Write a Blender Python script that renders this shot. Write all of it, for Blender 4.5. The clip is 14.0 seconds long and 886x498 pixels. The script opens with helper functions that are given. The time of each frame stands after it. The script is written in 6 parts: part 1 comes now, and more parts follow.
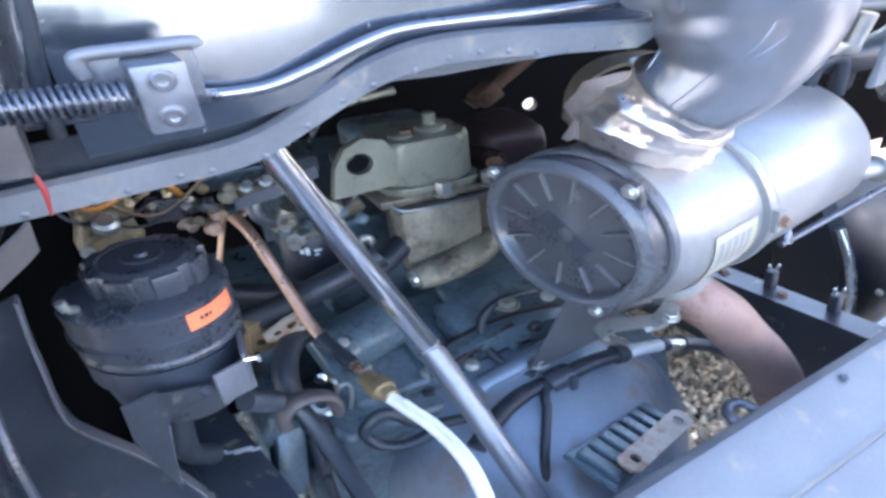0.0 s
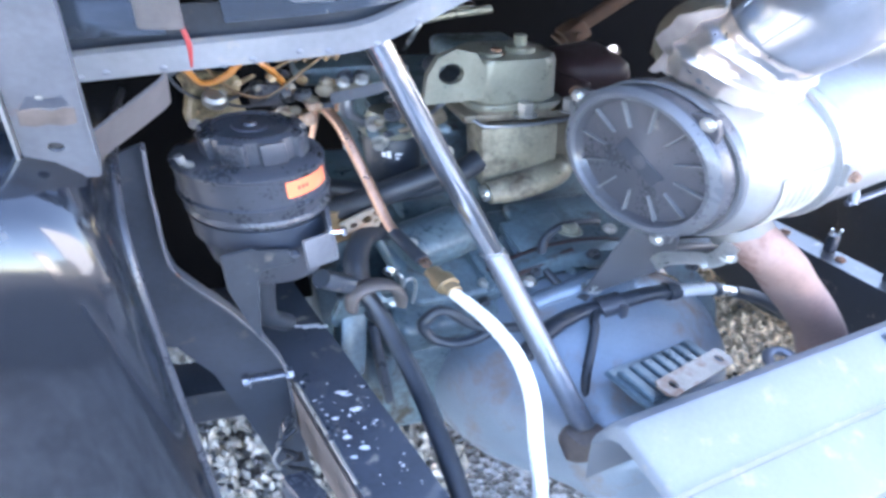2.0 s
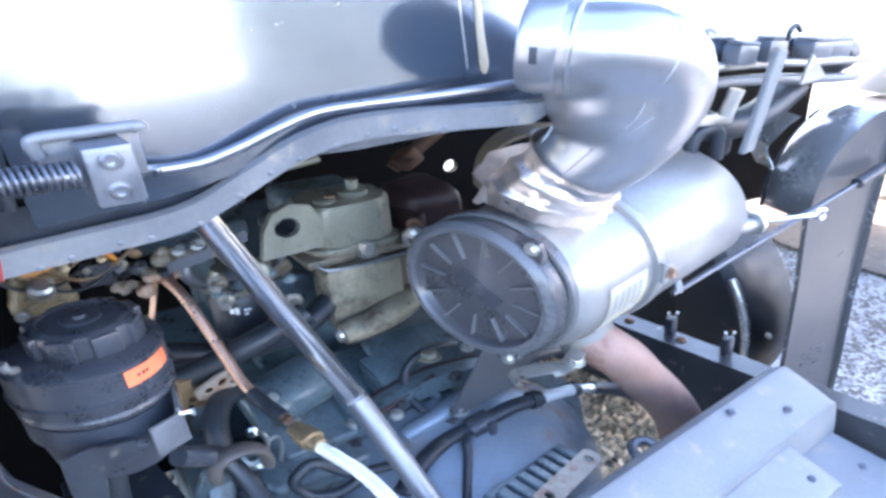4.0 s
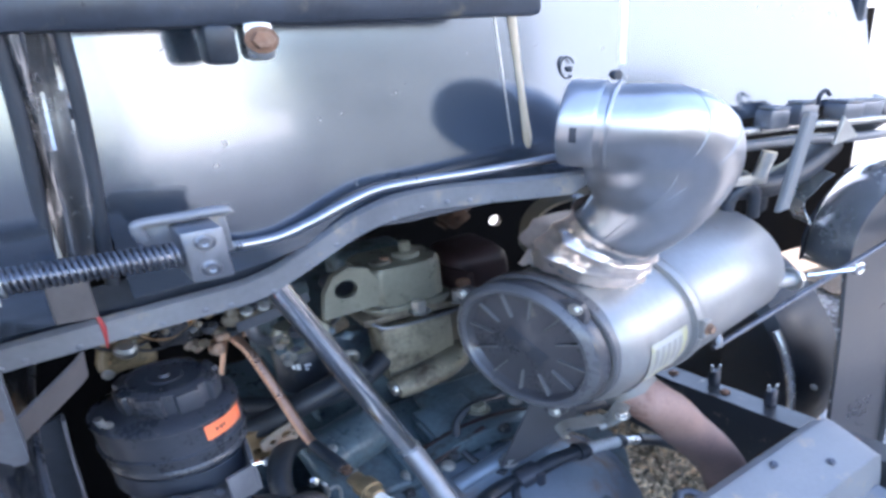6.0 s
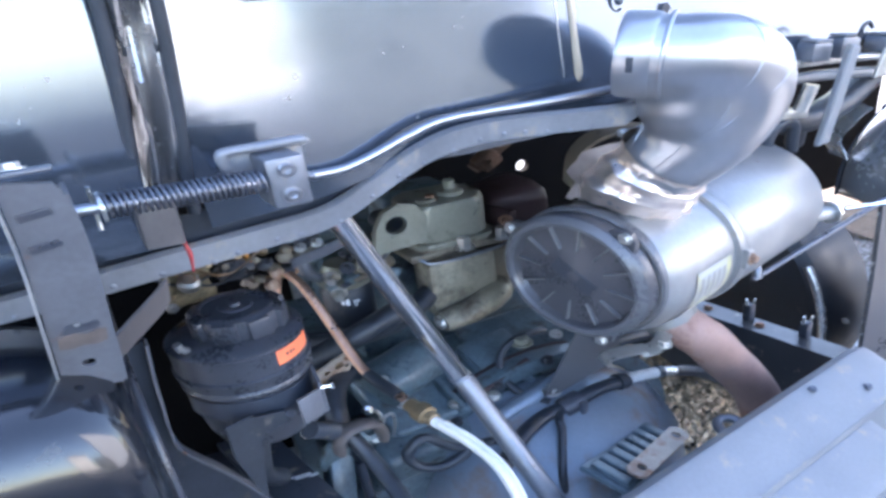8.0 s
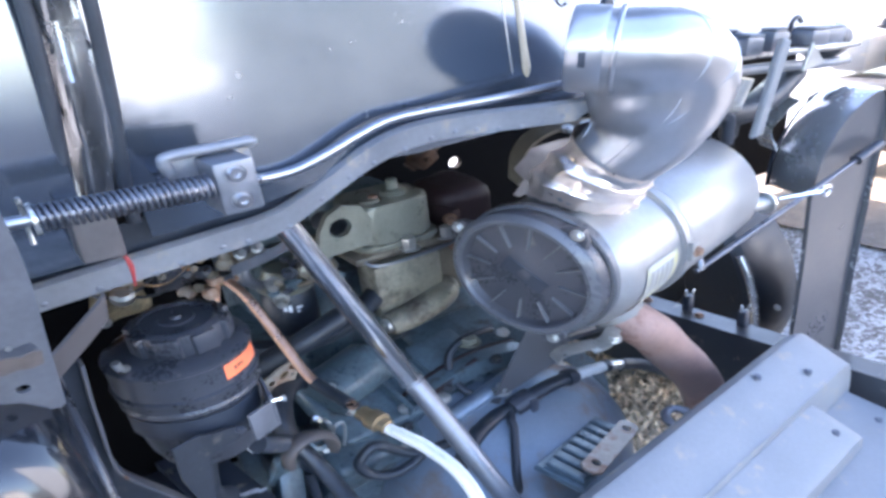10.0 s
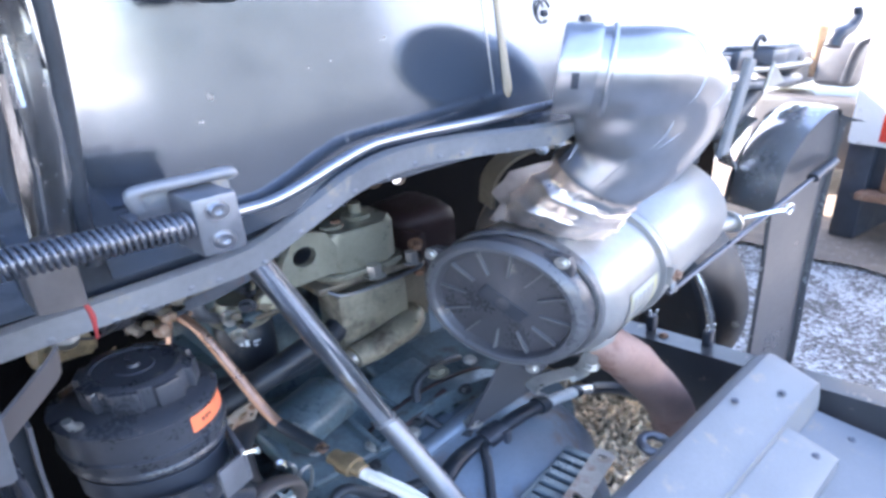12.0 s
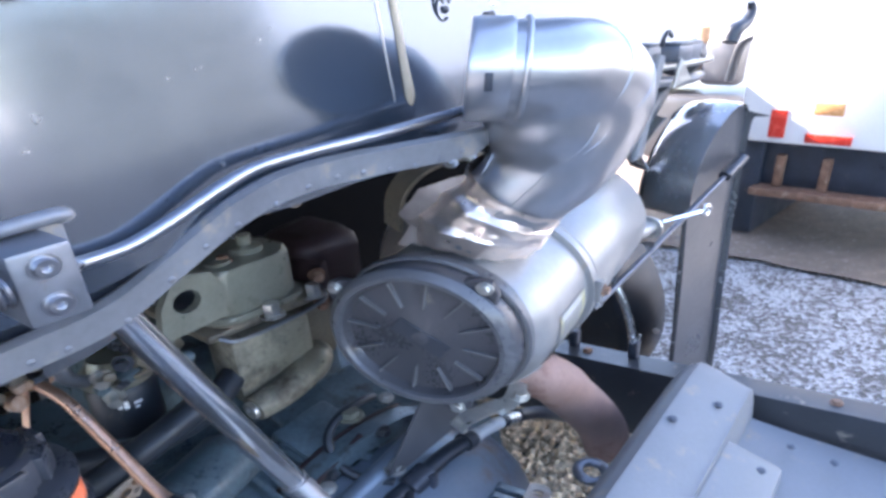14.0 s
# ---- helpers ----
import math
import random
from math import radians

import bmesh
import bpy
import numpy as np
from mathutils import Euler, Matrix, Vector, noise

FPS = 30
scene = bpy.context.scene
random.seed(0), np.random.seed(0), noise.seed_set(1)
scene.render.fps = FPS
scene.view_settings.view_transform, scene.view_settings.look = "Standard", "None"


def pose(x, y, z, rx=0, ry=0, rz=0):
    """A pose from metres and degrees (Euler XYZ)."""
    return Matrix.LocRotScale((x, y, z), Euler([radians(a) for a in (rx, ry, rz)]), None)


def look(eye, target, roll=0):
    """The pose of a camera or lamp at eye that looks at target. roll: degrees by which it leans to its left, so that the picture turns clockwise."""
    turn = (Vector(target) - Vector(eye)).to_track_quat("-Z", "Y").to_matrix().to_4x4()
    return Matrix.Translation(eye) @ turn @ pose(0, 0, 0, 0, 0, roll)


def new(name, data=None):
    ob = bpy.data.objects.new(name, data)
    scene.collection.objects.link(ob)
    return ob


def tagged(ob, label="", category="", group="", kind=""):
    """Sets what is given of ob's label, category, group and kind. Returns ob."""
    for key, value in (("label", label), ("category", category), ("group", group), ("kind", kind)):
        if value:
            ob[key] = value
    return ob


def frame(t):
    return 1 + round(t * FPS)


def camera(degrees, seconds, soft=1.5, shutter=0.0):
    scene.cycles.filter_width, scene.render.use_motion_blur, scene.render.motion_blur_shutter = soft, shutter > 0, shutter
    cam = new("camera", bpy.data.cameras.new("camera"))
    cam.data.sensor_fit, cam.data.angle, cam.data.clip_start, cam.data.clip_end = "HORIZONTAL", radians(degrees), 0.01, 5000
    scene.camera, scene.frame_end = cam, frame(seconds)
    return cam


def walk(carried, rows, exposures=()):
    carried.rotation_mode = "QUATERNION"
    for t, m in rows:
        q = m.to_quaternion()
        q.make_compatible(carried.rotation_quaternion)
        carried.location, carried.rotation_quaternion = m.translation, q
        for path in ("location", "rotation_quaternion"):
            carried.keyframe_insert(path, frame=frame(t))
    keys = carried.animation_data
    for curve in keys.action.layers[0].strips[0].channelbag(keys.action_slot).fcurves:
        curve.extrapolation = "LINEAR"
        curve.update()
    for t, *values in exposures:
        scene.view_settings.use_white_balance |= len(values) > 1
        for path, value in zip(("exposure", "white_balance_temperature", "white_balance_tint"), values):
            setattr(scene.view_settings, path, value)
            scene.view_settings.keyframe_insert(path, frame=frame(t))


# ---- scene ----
EXPOSURES = [(0.0, 3.45, 6450, 19), (0.7, 3.9, 6450, 19), (1.5, 4.17, 6450, 19), (3.0, 4.1, 6450, 19), (5.5, 3.0, 6420, 19), (8.0, 3.25, 6420, 19), (10.5, 3.36, 6500, 20), (12.5, 3.38, 6500, 20), (14.0, 3.02, 6500, 20)]
cam = camera(59.64, 14.0, soft=3.2)
ROWS = [
    (0.0, -0.1022, -0.1197, 1.3202, 59.626, 4.408, -26.247),
    (0.5, -0.1203, -0.1399, 1.3112, 58.038, 3.324, -19.961),
    (1.0, -0.1542, -0.1617, 1.3141, 58.267, 2.020, -15.896),
    (1.5, -0.1695, -0.1801, 1.3134, 57.129, 1.431, -15.423),
    (2.0, -0.1639, -0.1902, 1.3101, 55.936, 0.090, -18.936),
    (2.5, -0.1497, -0.1939, 1.3159, 56.813, 0.808, -24.823),
    (3.0, -0.1269, -0.1822, 1.3292, 59.277, 1.097, -29.854),
    (5.5, -0.1329, -0.2436, 1.4095, 67.226, 4.234, -31.613),
    (6.0, -0.1642, -0.2511, 1.4168, 67.225, 4.942, -28.782),
    (6.5, -0.1892, -0.2370, 1.4153, 66.340, 6.188, -26.506),
    (7.0, -0.2087, -0.2365, 1.4100, 65.345, 7.125, -25.883),
    (7.5, -0.2260, -0.2454, 1.4077, 64.684, 6.308, -26.475),
    (8.0, -0.2390, -0.2606, 1.4095, 63.817, 5.945, -28.243),
    (10.5, -0.2602, -0.1929, 1.4042, 63.157, 4.809, -34.451),
    (11.0, -0.2692, -0.1693, 1.4080, 63.270, 4.566, -35.041),
    (11.5, -0.2784, -0.1470, 1.4088, 63.817, 4.102, -37.367),
    (12.0, -0.2714, -0.1134, 1.4020, 63.540, 3.436, -39.252),
    (12.5, -0.2532, -0.0892, 1.3930, 63.153, 2.628, -40.474),
    (13.0, -0.2283, -0.0573, 1.3815, 63.961, 2.308, -43.745),
    (13.5, -0.2178, -0.0314, 1.3736, 64.777, 3.007, -45.765),
    (14.0, -0.1935, -0.0130, 1.3601, 64.100, 3.858, -47.427),
]
walk(cam, [(t, pose(*p)) for t, *p in ROWS], EXPOSURES)
FILM = Matrix(((0.98415, -0.02108, -0.06243), (-0.02108, 0.97181, -0.06949), (-0.06243, -0.06949, 0.79500)))

# ---- world, sun, exposure ----
SUN_TO = Vector((-0.16, 0.83, 0.54)).normalized()
wd = bpy.data.worlds.new("sky")
scene.world = wd
wd.use_nodes = True
wn = wd.node_tree.nodes
sky = wn.new("ShaderNodeTexSky")
sky.sky_type = "NISHITA"
sky.sun_disc = False
sky.sun_elevation = math.asin(SUN_TO.z)
sky.sun_rotation = math.atan2(SUN_TO.x, SUN_TO.y)
wd.node_tree.links.new(sky.outputs[0], wn["Background"].inputs[0])
wn["Background"].inputs[1].default_value = 0.15
sun_data = bpy.data.lights.new("sun", "SUN")
sun_data.energy, sun_data.angle, sun_data.color = 4.0, radians(0.5), (1.0, 0.94, 0.85)
sun = new("sun", sun_data)
sun.matrix_world = look(SUN_TO * 30, (0, 0, 0))

# ---- materials ----
def surface(name, color, rough=0.5, metal=0.0, vary=0.25, scale=18.0, bump=0.15, grain=160.0, dirt=None, dirt_amount=0.0, dirt_scale=9.0,
            coat=0.0, spec=0.5, rough_vary=0.15, island=0.0, streak=1.0):
    """A procedural surface: two scales of colour variation, dirt with a shape of its own, uneven gloss and fine relief."""
    m = bpy.data.materials.new(name)
    m.use_nodes = True
    nt = m.node_tree
    n, l = nt.nodes, nt.links
    b = n["Principled BSDF"]
    tc = n.new("ShaderNodeTexCoord")
    mp = n.new("ShaderNodeMapping")
    mp.inputs["Scale"].default_value = (1, 1, streak)
    l.new(tc.outputs["Object"], mp.inputs[0])
    big = n.new("ShaderNodeTexNoise")
    big.inputs["Scale"].default_value, big.inputs["Detail"].default_value = scale, 5
    small = n.new("ShaderNodeTexNoise")
    small.inputs["Scale"].default_value, small.inputs["Detail"].default_value = grain, 3
    l.new(mp.outputs[0], big.inputs[0])
    l.new(tc.outputs["Object"], small.inputs[0])
    mixv = n.new("ShaderNodeMix")
    mixv.data_type = "FLOAT"
    mixv.inputs[0].default_value = 0.35
    l.new(big.outputs[0], mixv.inputs[2])
    l.new(small.outputs[0], mixv.inputs[3])
    hsv = n.new("ShaderNodeHueSaturation")
    hsv.inputs["Color"].default_value = (*color, 1)
    mr = n.new("ShaderNodeMapRange")
    mr.inputs[1].default_value, mr.inputs[2].default_value = 0.3, 0.7
    mr.inputs[3].default_value, mr.inputs[4].default_value = 1 - vary, 1 + vary
    l.new(mixv.outputs[0], mr.inputs[0])
    l.new(mr.outputs[0], hsv.inputs["Value"])
    out = hsv.outputs[0]
    if island:
        geo = n.new("ShaderNodeNewGeometry")
        ir = n.new("ShaderNodeMapRange")
        ir.inputs[3].default_value, ir.inputs[4].default_value = 1 - island, 1 + island
        l.new(geo.outputs["Random Per Island"], ir.inputs[0])
        h2 = n.new("ShaderNodeHueSaturation")
        l.new(ir.outputs[0], h2.inputs["Value"])
        l.new(out, h2.inputs["Color"])
        out = h2.outputs[0]
    rr = n.new("ShaderNodeMapRange")
    rr.inputs[1].default_value, rr.inputs[2].default_value = 0.3, 0.7
    rr.inputs[3].default_value, rr.inputs[4].default_value = max(0.02, rough - rough_vary), min(1, rough + rough_vary)
    l.new(mixv.outputs[0], rr.inputs[0])
    rough_out = rr.outputs[0]
    if dirt:
        dn = n.new("ShaderNodeTexNoise")
        dn.inputs["Scale"].default_value, dn.inputs["Detail"].default_value, dn.inputs["Roughness"].default_value = dirt_scale, 8, 0.65
        l.new(tc.outputs["Object"], dn.inputs[0])
        dr = n.new("ShaderNodeMapRange")
        dr.inputs[1].default_value, dr.inputs[2].default_value = 0.68 - dirt_amount * 0.45, 0.78 - dirt_amount * 0.3
        l.new(dn.outputs[0], dr.inputs[0])
        dm = n.new("ShaderNodeMix")
        dm.data_type = "RGBA"
        l.new(dr.outputs[0], dm.inputs[0])
        l.new(out, dm.inputs[6])
        dm.inputs[7].default_value = (*dirt, 1)
        out = dm.outputs[2]
        rm = n.new("ShaderNodeMix")
        rm.data_type = "FLOAT"
        l.new(dr.outputs[0], rm.inputs[0])
        l.new(rough_out, rm.inputs[2])
        rm.inputs[3].default_value = 0.85
        rough_out = rm.outputs[0]
        if metal:
            mm = n.new("ShaderNodeMapRange")
            mm.inputs[3].default_value, mm.inputs[4].default_value = metal, 0.0
            l.new(dr.outputs[0], mm.inputs[0])
            l.new(mm.outputs[0], b.inputs["Metallic"])
    l.new(out, b.inputs["Base Color"])
    l.new(rough_out, b.inputs["Roughness"])
    if not (dirt and metal):
        b.inputs["Metallic"].default_value = metal
    b.inputs["Coat Weight"].default_value = coat
    b.inputs["Coat Roughness"].default_value = 0.06
    b.inputs["Specular IOR Level"].default_value = spec
    if bump:
        bp = n.new("ShaderNodeBump")
        bp.inputs["Strength"].default_value, bp.inputs["Distance"].default_value = bump, 0.002
        l.new(mixv.outputs[0], bp.inputs["Height"])
        l.new(bp.outputs[0], b.inputs["Normal"])
    return m


RUST = (0.16, 0.07, 0.035)
DUST = (0.30, 0.26, 0.21)
M = {}
M["cab_paint"] = surface("cab_paint", (0.128, 0.156, 0.195), 0.14, 0.8, 0.06, 5, 0.012, 90, DUST, 0.05, 30, coat=0.5, rough_vary=0.03)
M["cab_seam"] = surface("cab_seam", (0.19, 0.196, 0.213), 0.42, 0.3, 0.18, 12, 0.1, 120, DUST, 0.25, 25)
# near-black base colour carries the deep shade under the cab
M["deep_shade"] = surface("deep_shade", (0.003, 0.003, 0.0034), 0.8, 0.0, 0.3, 12, 0.1, spec=0.05)
M["black_gloss"] = surface("black_gloss", (0.010, 0.012, 0.016), 0.16, 0.0, 0.15, 5, 0.02, 60, (0.05, 0.05, 0.052), 0.03, 10, coat=0.45, spec=0.5, rough_vary=0.05)
M["black_paint"] = surface("black_paint", (0.027, 0.034, 0.047), 0.40, 0.0, 0.35, 15, 0.2, 140, (0.10, 0.09, 0.075), 0.13, 22)
M["black_plastic"] = surface("black_plastic", (0.038, 0.042, 0.052), 0.32, 0.0, 0.3, 20, 0.15, 220, DUST, 0.12, 30)
M["clamp_rubber"] = surface("clamp_rubber", (0.085, 0.072, 0.068), 0.6, 0.0, 0.25, 25, 0.15)
M["rubber"] = surface("rubber", (0.020, 0.025, 0.033), 0.46, 0.0, 0.35, 25, 0.15, 200, (0.10, 0.09, 0.075), 0.15, 35)
M["steel"] = surface("steel", (0.50, 0.50, 0.50), 0.27, 0.9, 0.18, 22, 0.06, 180, RUST, 0.05, 28)
M["bright_steel"] = surface("bright_steel", (0.42, 0.43, 0.46), 0.31, 1.0, 0.1, 14, 0.05, 200, rough_vary=0.08)
M["dull_strip"] = surface("dull_strip", (0.50, 0.49, 0.48), 0.2, 0.75, 0.15, 12, 0.05, 120, DUST, 0.08, 25)
M["pillar_metal"] = surface("pillar_metal", (0.25, 0.25, 0.258), 0.22, 0.75, 0.15, 12, 0.05, 120, DUST, 0.08, 25)
M["rail_paint"] = surface("rail_paint", (0.035, 0.042, 0.055), 0.36, 0.0, 0.3, 14, 0.2, 140, DUST, 0.2, 24, coat=0.25)
M["cover_plastic"] = surface("cover_plastic", (0.064, 0.063, 0.070), 0.33, 0.0, 0.2, 14, 0.08, 200, DUST, 0.1, 25, coat=0.2)
M["rim_grey"] = surface("rim_grey", (0.118, 0.120, 0.130), 0.34, 0.2, 0.15, 12, 0.05, 120, DUST, 0.06, 20)
M["rib_grey"] = surface("rib_grey", (0.16, 0.158, 0.162), 0.4, 0.0, 0.2, 30, 0.05, 200)
M["red_cast"] = surface("red_cast", (0.030, 0.014, 0.014), 0.6, 0.0, 0.35, 25, 0.25, 140)
M["rail_grey"] = surface("rail_grey", (0.034, 0.037, 0.043), 0.5, 0.0, 0.25, 14, 0.2, 140, DUST, 0.15, 24, coat=0.25)
M["arm_grey"] = surface("arm_grey", (0.105, 0.110, 0.124), 0.4, 0.1, 0.25, 14, 0.15, 140, RUST, 0.12, 24)
M["strut_steel"] = surface("strut_steel", (0.72, 0.735, 0.76), 0.16, 0.95, 0.05, 6, 0.0, 120, rough_vary=0.03, streak=0.3)
M["spring_steel"] = surface("spring_steel", (0.13, 0.14, 0.165), 0.35, 0.8, 0.2, 25, 0.05, 150)
M["block_steel"] = surface("block_steel", (0.19, 0.20, 0.225), 0.38, 0.6, 0.2, 25, 0.1, 150, RUST, 0.06, 30)
M["chrome"] = surface("chrome", (0.72, 0.72, 0.73), 0.16, 1.0, 0.1, 20, 0.06, 150, RUST, 0.1, 40, rough_vary=0.08)
M["zinc"] = surface("zinc", (0.52, 0.52, 0.50), 0.36, 0.85, 0.2, 30, 0.15, 220, RUST, 0.15, 40)
M["engine_green"] = surface("engine_green", (0.245, 0.243, 0.195), 0.36, 0.35, 0.2, 16, 0.2, 150, (0.085, 0.07, 0.05), 0.26, 14)
M["engine_stain"] = surface("engine_stain", (0.26, 0.238, 0.18), 0.40, 0.3, 0.3, 16, 0.25, 150, (0.055, 0.042, 0.03), 0.5, 13)
M["engine_brown"] = surface("engine_brown", (0.16, 0.135, 0.10), 0.45, 0.1, 0.3, 20, 0.2, 140, (0.03, 0.024, 0.018), 0.35, 15)
M["grease_brown"] = surface("grease_brown", (0.22, 0.175, 0.10), 0.38, 0.0, 0.5, 45, 0.6, 140, (0.03, 0.024, 0.015), 0.42, 28)
M["engine_dark"] = surface("engine_dark", (0.085, 0.122, 0.142), 0.36, 0.1, 0.5, 12, 0.4, 120, (0.05, 0.042, 0.03), 0.3, 13)
M["housing_blue"] = surface("housing_blue", (0.195, 0.240, 0.290), 0.42, 0.35, 0.15, 9, 0.3, 140, (0.22, 0.15, 0.11), 0.36, 6)
M["cleaner_grey"] = surface("cleaner_grey", (0.32, 0.318, 0.316), 0.40, 0.55, 0.12, 7, 0.03, 90, (0.30, 0.25, 0.19), 0.10, 12, rough_vary=0.03)
M["elbow"] = surface("elbow", (0.47, 0.48, 0.50), 0.35, 0.9, 0.10, 7, 0.0, 60, rough_vary=0.04)
M["foil"] = surface("foil", (0.86, 0.75, 0.68), 0.33, 0.9, 0.12, 22, 0.1, 45, rough_vary=0.08)
M["foil_dull"] = surface("foil_dull", (0.36, 0.32, 0.31), 0.42, 0.7, 0.2, 30, 0.3, 45, rough_vary=0.1)
M["rust_pipe"] = surface("rust_pipe", (0.26, 0.165, 0.14), 0.6, 0.2, 0.3, 12, 0.3, 140, (0.17, 0.085, 0.06), 0.26, 11)
M["copper"] = surface("copper", (0.52, 0.32, 0.23), 0.35, 0.9, 0.25, 20, 0.1, 160, (0.16, 0.09, 0.06), 0.1, 18)
M["brass"] = surface("brass", (0.25, 0.185, 0.11), 0.45, 0.7, 0.3, 40, 0.15, 200, (0.14, 0.1, 0.06), 0.2, 40)
M["white_hose"] = surface("white_hose", (0.60, 0.585, 0.53), 0.4, 0.0, 0.08, 25, 0.1, 150, (0.4, 0.36, 0.3), 0.12, 30)
M["clear_hose"] = surface("clear_hose", (0.55, 0.55, 0.53), 0.3, 0.0, 0.1, 25, 0.1, 150)
M["orange_wire"] = surface("orange_wire", (0.50, 0.19, 0.035), 0.45, 0.0, 0.15, 30, 0.05)
M["red_wire"] = surface("red_wire", (0.28, 0.03, 0.03), 0.45, 0.0, 0.15, 30, 0.05)
M["orange_label"] = surface("orange_label", (0.85, 0.19, 0.08), 0.5, 0.0, 0.12, 30, 0.02, 120, (0.55, 0.35, 0.25), 0.12, 50)
M["yellow_label"] = surface("yellow_label", (0.42, 0.385, 0.16), 0.4, 0.0, 0.15, 30, 0.02, 120, (0.40, 0.395, 0.385), 0.78, 24)
M["print_dark"] = surface("print_dark", (0.03, 0.03, 0.03), 0.5, 0.0, 0.1, 30, 0.0)
M["print_grey"] = surface("print_grey", (0.27, 0.265, 0.25), 0.5, 0.0, 0.2, 30, 0.0)
M["flake_grey"] = surface("flake_grey", (0.46, 0.47, 0.48), 0.6, 0.0, 0.3, 60, 0.1)
M["print_white"] = surface("print_white", (0.75, 0.75, 0.74), 0.5, 0.0, 0.1, 30, 0.0)
M["cover_grey"] = surface("cover_grey", (0.188, 0.196, 0.210), 0.55, 0.1, 0.14, 9, 0.2, 150, DUST, 0.2, 18)
M["mudguard"] = surface("mudguard", (0.066, 0.067, 0.074), 0.38, 0.1, 0.18, 5, 0.06, 90, DUST, 0.02, 30, coat=0.15)
M["guard_paint"] = surface("guard_paint", (0.26, 0.265, 0.275), 0.2, 0.6, 0.12, 8, 0.02, 90, coat=0.8)
M["rusty"] = surface("rusty", (0.20, 0.11, 0.07), 0.75, 0.1, 0.4, 30, 0.4, 120, (0.32, 0.22, 0.16), 0.3, 25)
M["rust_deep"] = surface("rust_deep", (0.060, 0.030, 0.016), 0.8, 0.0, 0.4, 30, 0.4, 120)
M["rust_film"] = surface("rust_film", (0.105, 0.084, 0.074), 0.6, 0.0, 0.4, 40, 0.3, 140)
M["clamp_steel"] = surface("clamp_steel", (0.20, 0.19, 0.18), 0.55, 0.4, 0.2, 25, 0.1)
M["sealant"] = surface("sealant", (0.52, 0.42, 0.30), 0.4, 0.0, 0.12, 30, 0.1)
M["wire_brown"] = surface("wire_brown", (0.16, 0.10, 0.05), 0.5, 0.0, 0.3, 30, 0.1)
M["box_brown"] = surface("box_brown", (0.105, 0.095, 0.095), 0.45, 0.1, 0.25, 20, 0.1, 140, RUST, 0.15, 25)
M["strap"] = surface("strap", (0.46, 0.40, 0.34), 0.55, 0.4, 0.25, 30, 0.2, 140, (0.26, 0.12, 0.06), 0.45, 16)
M["white_paint"] = surface("white_paint", (0.80, 0.80, 0.79), 0.4, 0.0, 0.05, 6, 0.03, 90, DUST, 0.1, 9)
M["red_reflector"] = surface("red_reflector", (0.62, 0.05, 0.03), 0.25, 0.0, 0.1, 40, 0.05)
M["amber"] = surface("amber", (0.65, 0.33, 0.14), 0.25, 0.0, 0.15, 40, 0.05)
M["wood"] = surface("wood", (0.30, 0.20, 0.13), 0.75, 0.0, 0.35, 20, 0.3, 120, (0.12, 0.09, 0.07), 0.3, 18)
M["gravel"] = surface("gravel", (0.70, 0.56, 0.40), 0.8, 0.0, 0.25, 60, 0.3, 300, island=0.55)
M["dirt_clods"] = surface("dirt_clods", (0.44, 0.39, 0.32), 0.85, 0.0, 0.35, 60, 0.5, 300, island=0.4)
M["brown_cast"] = surface("brown_cast", (0.30, 0.20, 0.11), 0.55, 0.3, 0.3, 30, 0.3, 160, (0.10, 0.07, 0.04), 0.3, 20)
M["soil"] = surface("soil", (0.17, 0.135, 0.105), 0.9, 0.0, 0.35, 14, 0.5, 160, (0.30, 0.27, 0.24), 0.25, 40)
M["dark_ground"] = surface("dark_ground", (0.036, 0.037, 0.040), 0.85, 0.0, 0.3, 3, 0.4, 60)
M["shed_wall"] = surface("shed_wall", (0.10, 0.105, 0.115), 0.8, 0.0, 0.25, 2, 0.2, 60)
M["reflector_pale"] = surface("reflector_pale", (0.44, 0.475, 0.53), 0.7, 0.0, 0.08, 3, 0.2, 60)
M["backdrop_grey"] = surface("backdrop_grey", (0.15, 0.162, 0.16), 0.8, 0.0, 0.5, 6, 0.8, 30)
M["plaster"] = surface("plaster", (0.78, 0.76, 0.72), 0.85, 0.0, 0.08, 3, 0.2, 60)

# ---- building helpers ----
# The film's picture is drawn out sideways (4:3 shown as 16:9), so all shapes carry that stretch.
V = Vector


def film(v):
    return FILM @ V(v)


def finish(bm, mat, name, sharp=38):
    bmesh.ops.remove_doubles(bm, verts=bm.verts, dist=1e-6)
    bmesh.ops.recalc_face_normals(bm, faces=bm.faces)
    for f in bm.faces:
        f.smooth = True
    for e in bm.edges:
        e.smooth = len(e.link_faces) == 2 and e.calc_face_angle(0) < radians(sharp)
    return bm


def to_mesh(name, bm, mat, at):
    finish(bm, mat, name)
    at = V(at)
    for v in bm.verts:
        v.co = FILM @ (v.co - at)
    me = bpy.data.meshes.new(name)
    bm.to_mesh(me)
    bm.free()
    me.materials.append(M[mat])
    return me


def thing(name, at, label, category, group="", kind=""):
    """An Empty at the base of a thing that has parts."""
    ob = new(name)
    ob.empty_display_size = 0.02
    ob.location = film(at)
    ob["base"] = tuple(at)
    return tagged(ob, label, category, group, kind)


def part(name, bm, mat, parent, label=""):
    """One mesh under a thing or under a part, its vertices given in the place's own metres."""
    root = parent
    while root.parent:
        root = root.parent
    ob = new(name, to_mesh(name, bm, mat, root["base"]))
    ob.parent = parent
    return tagged(ob, label)


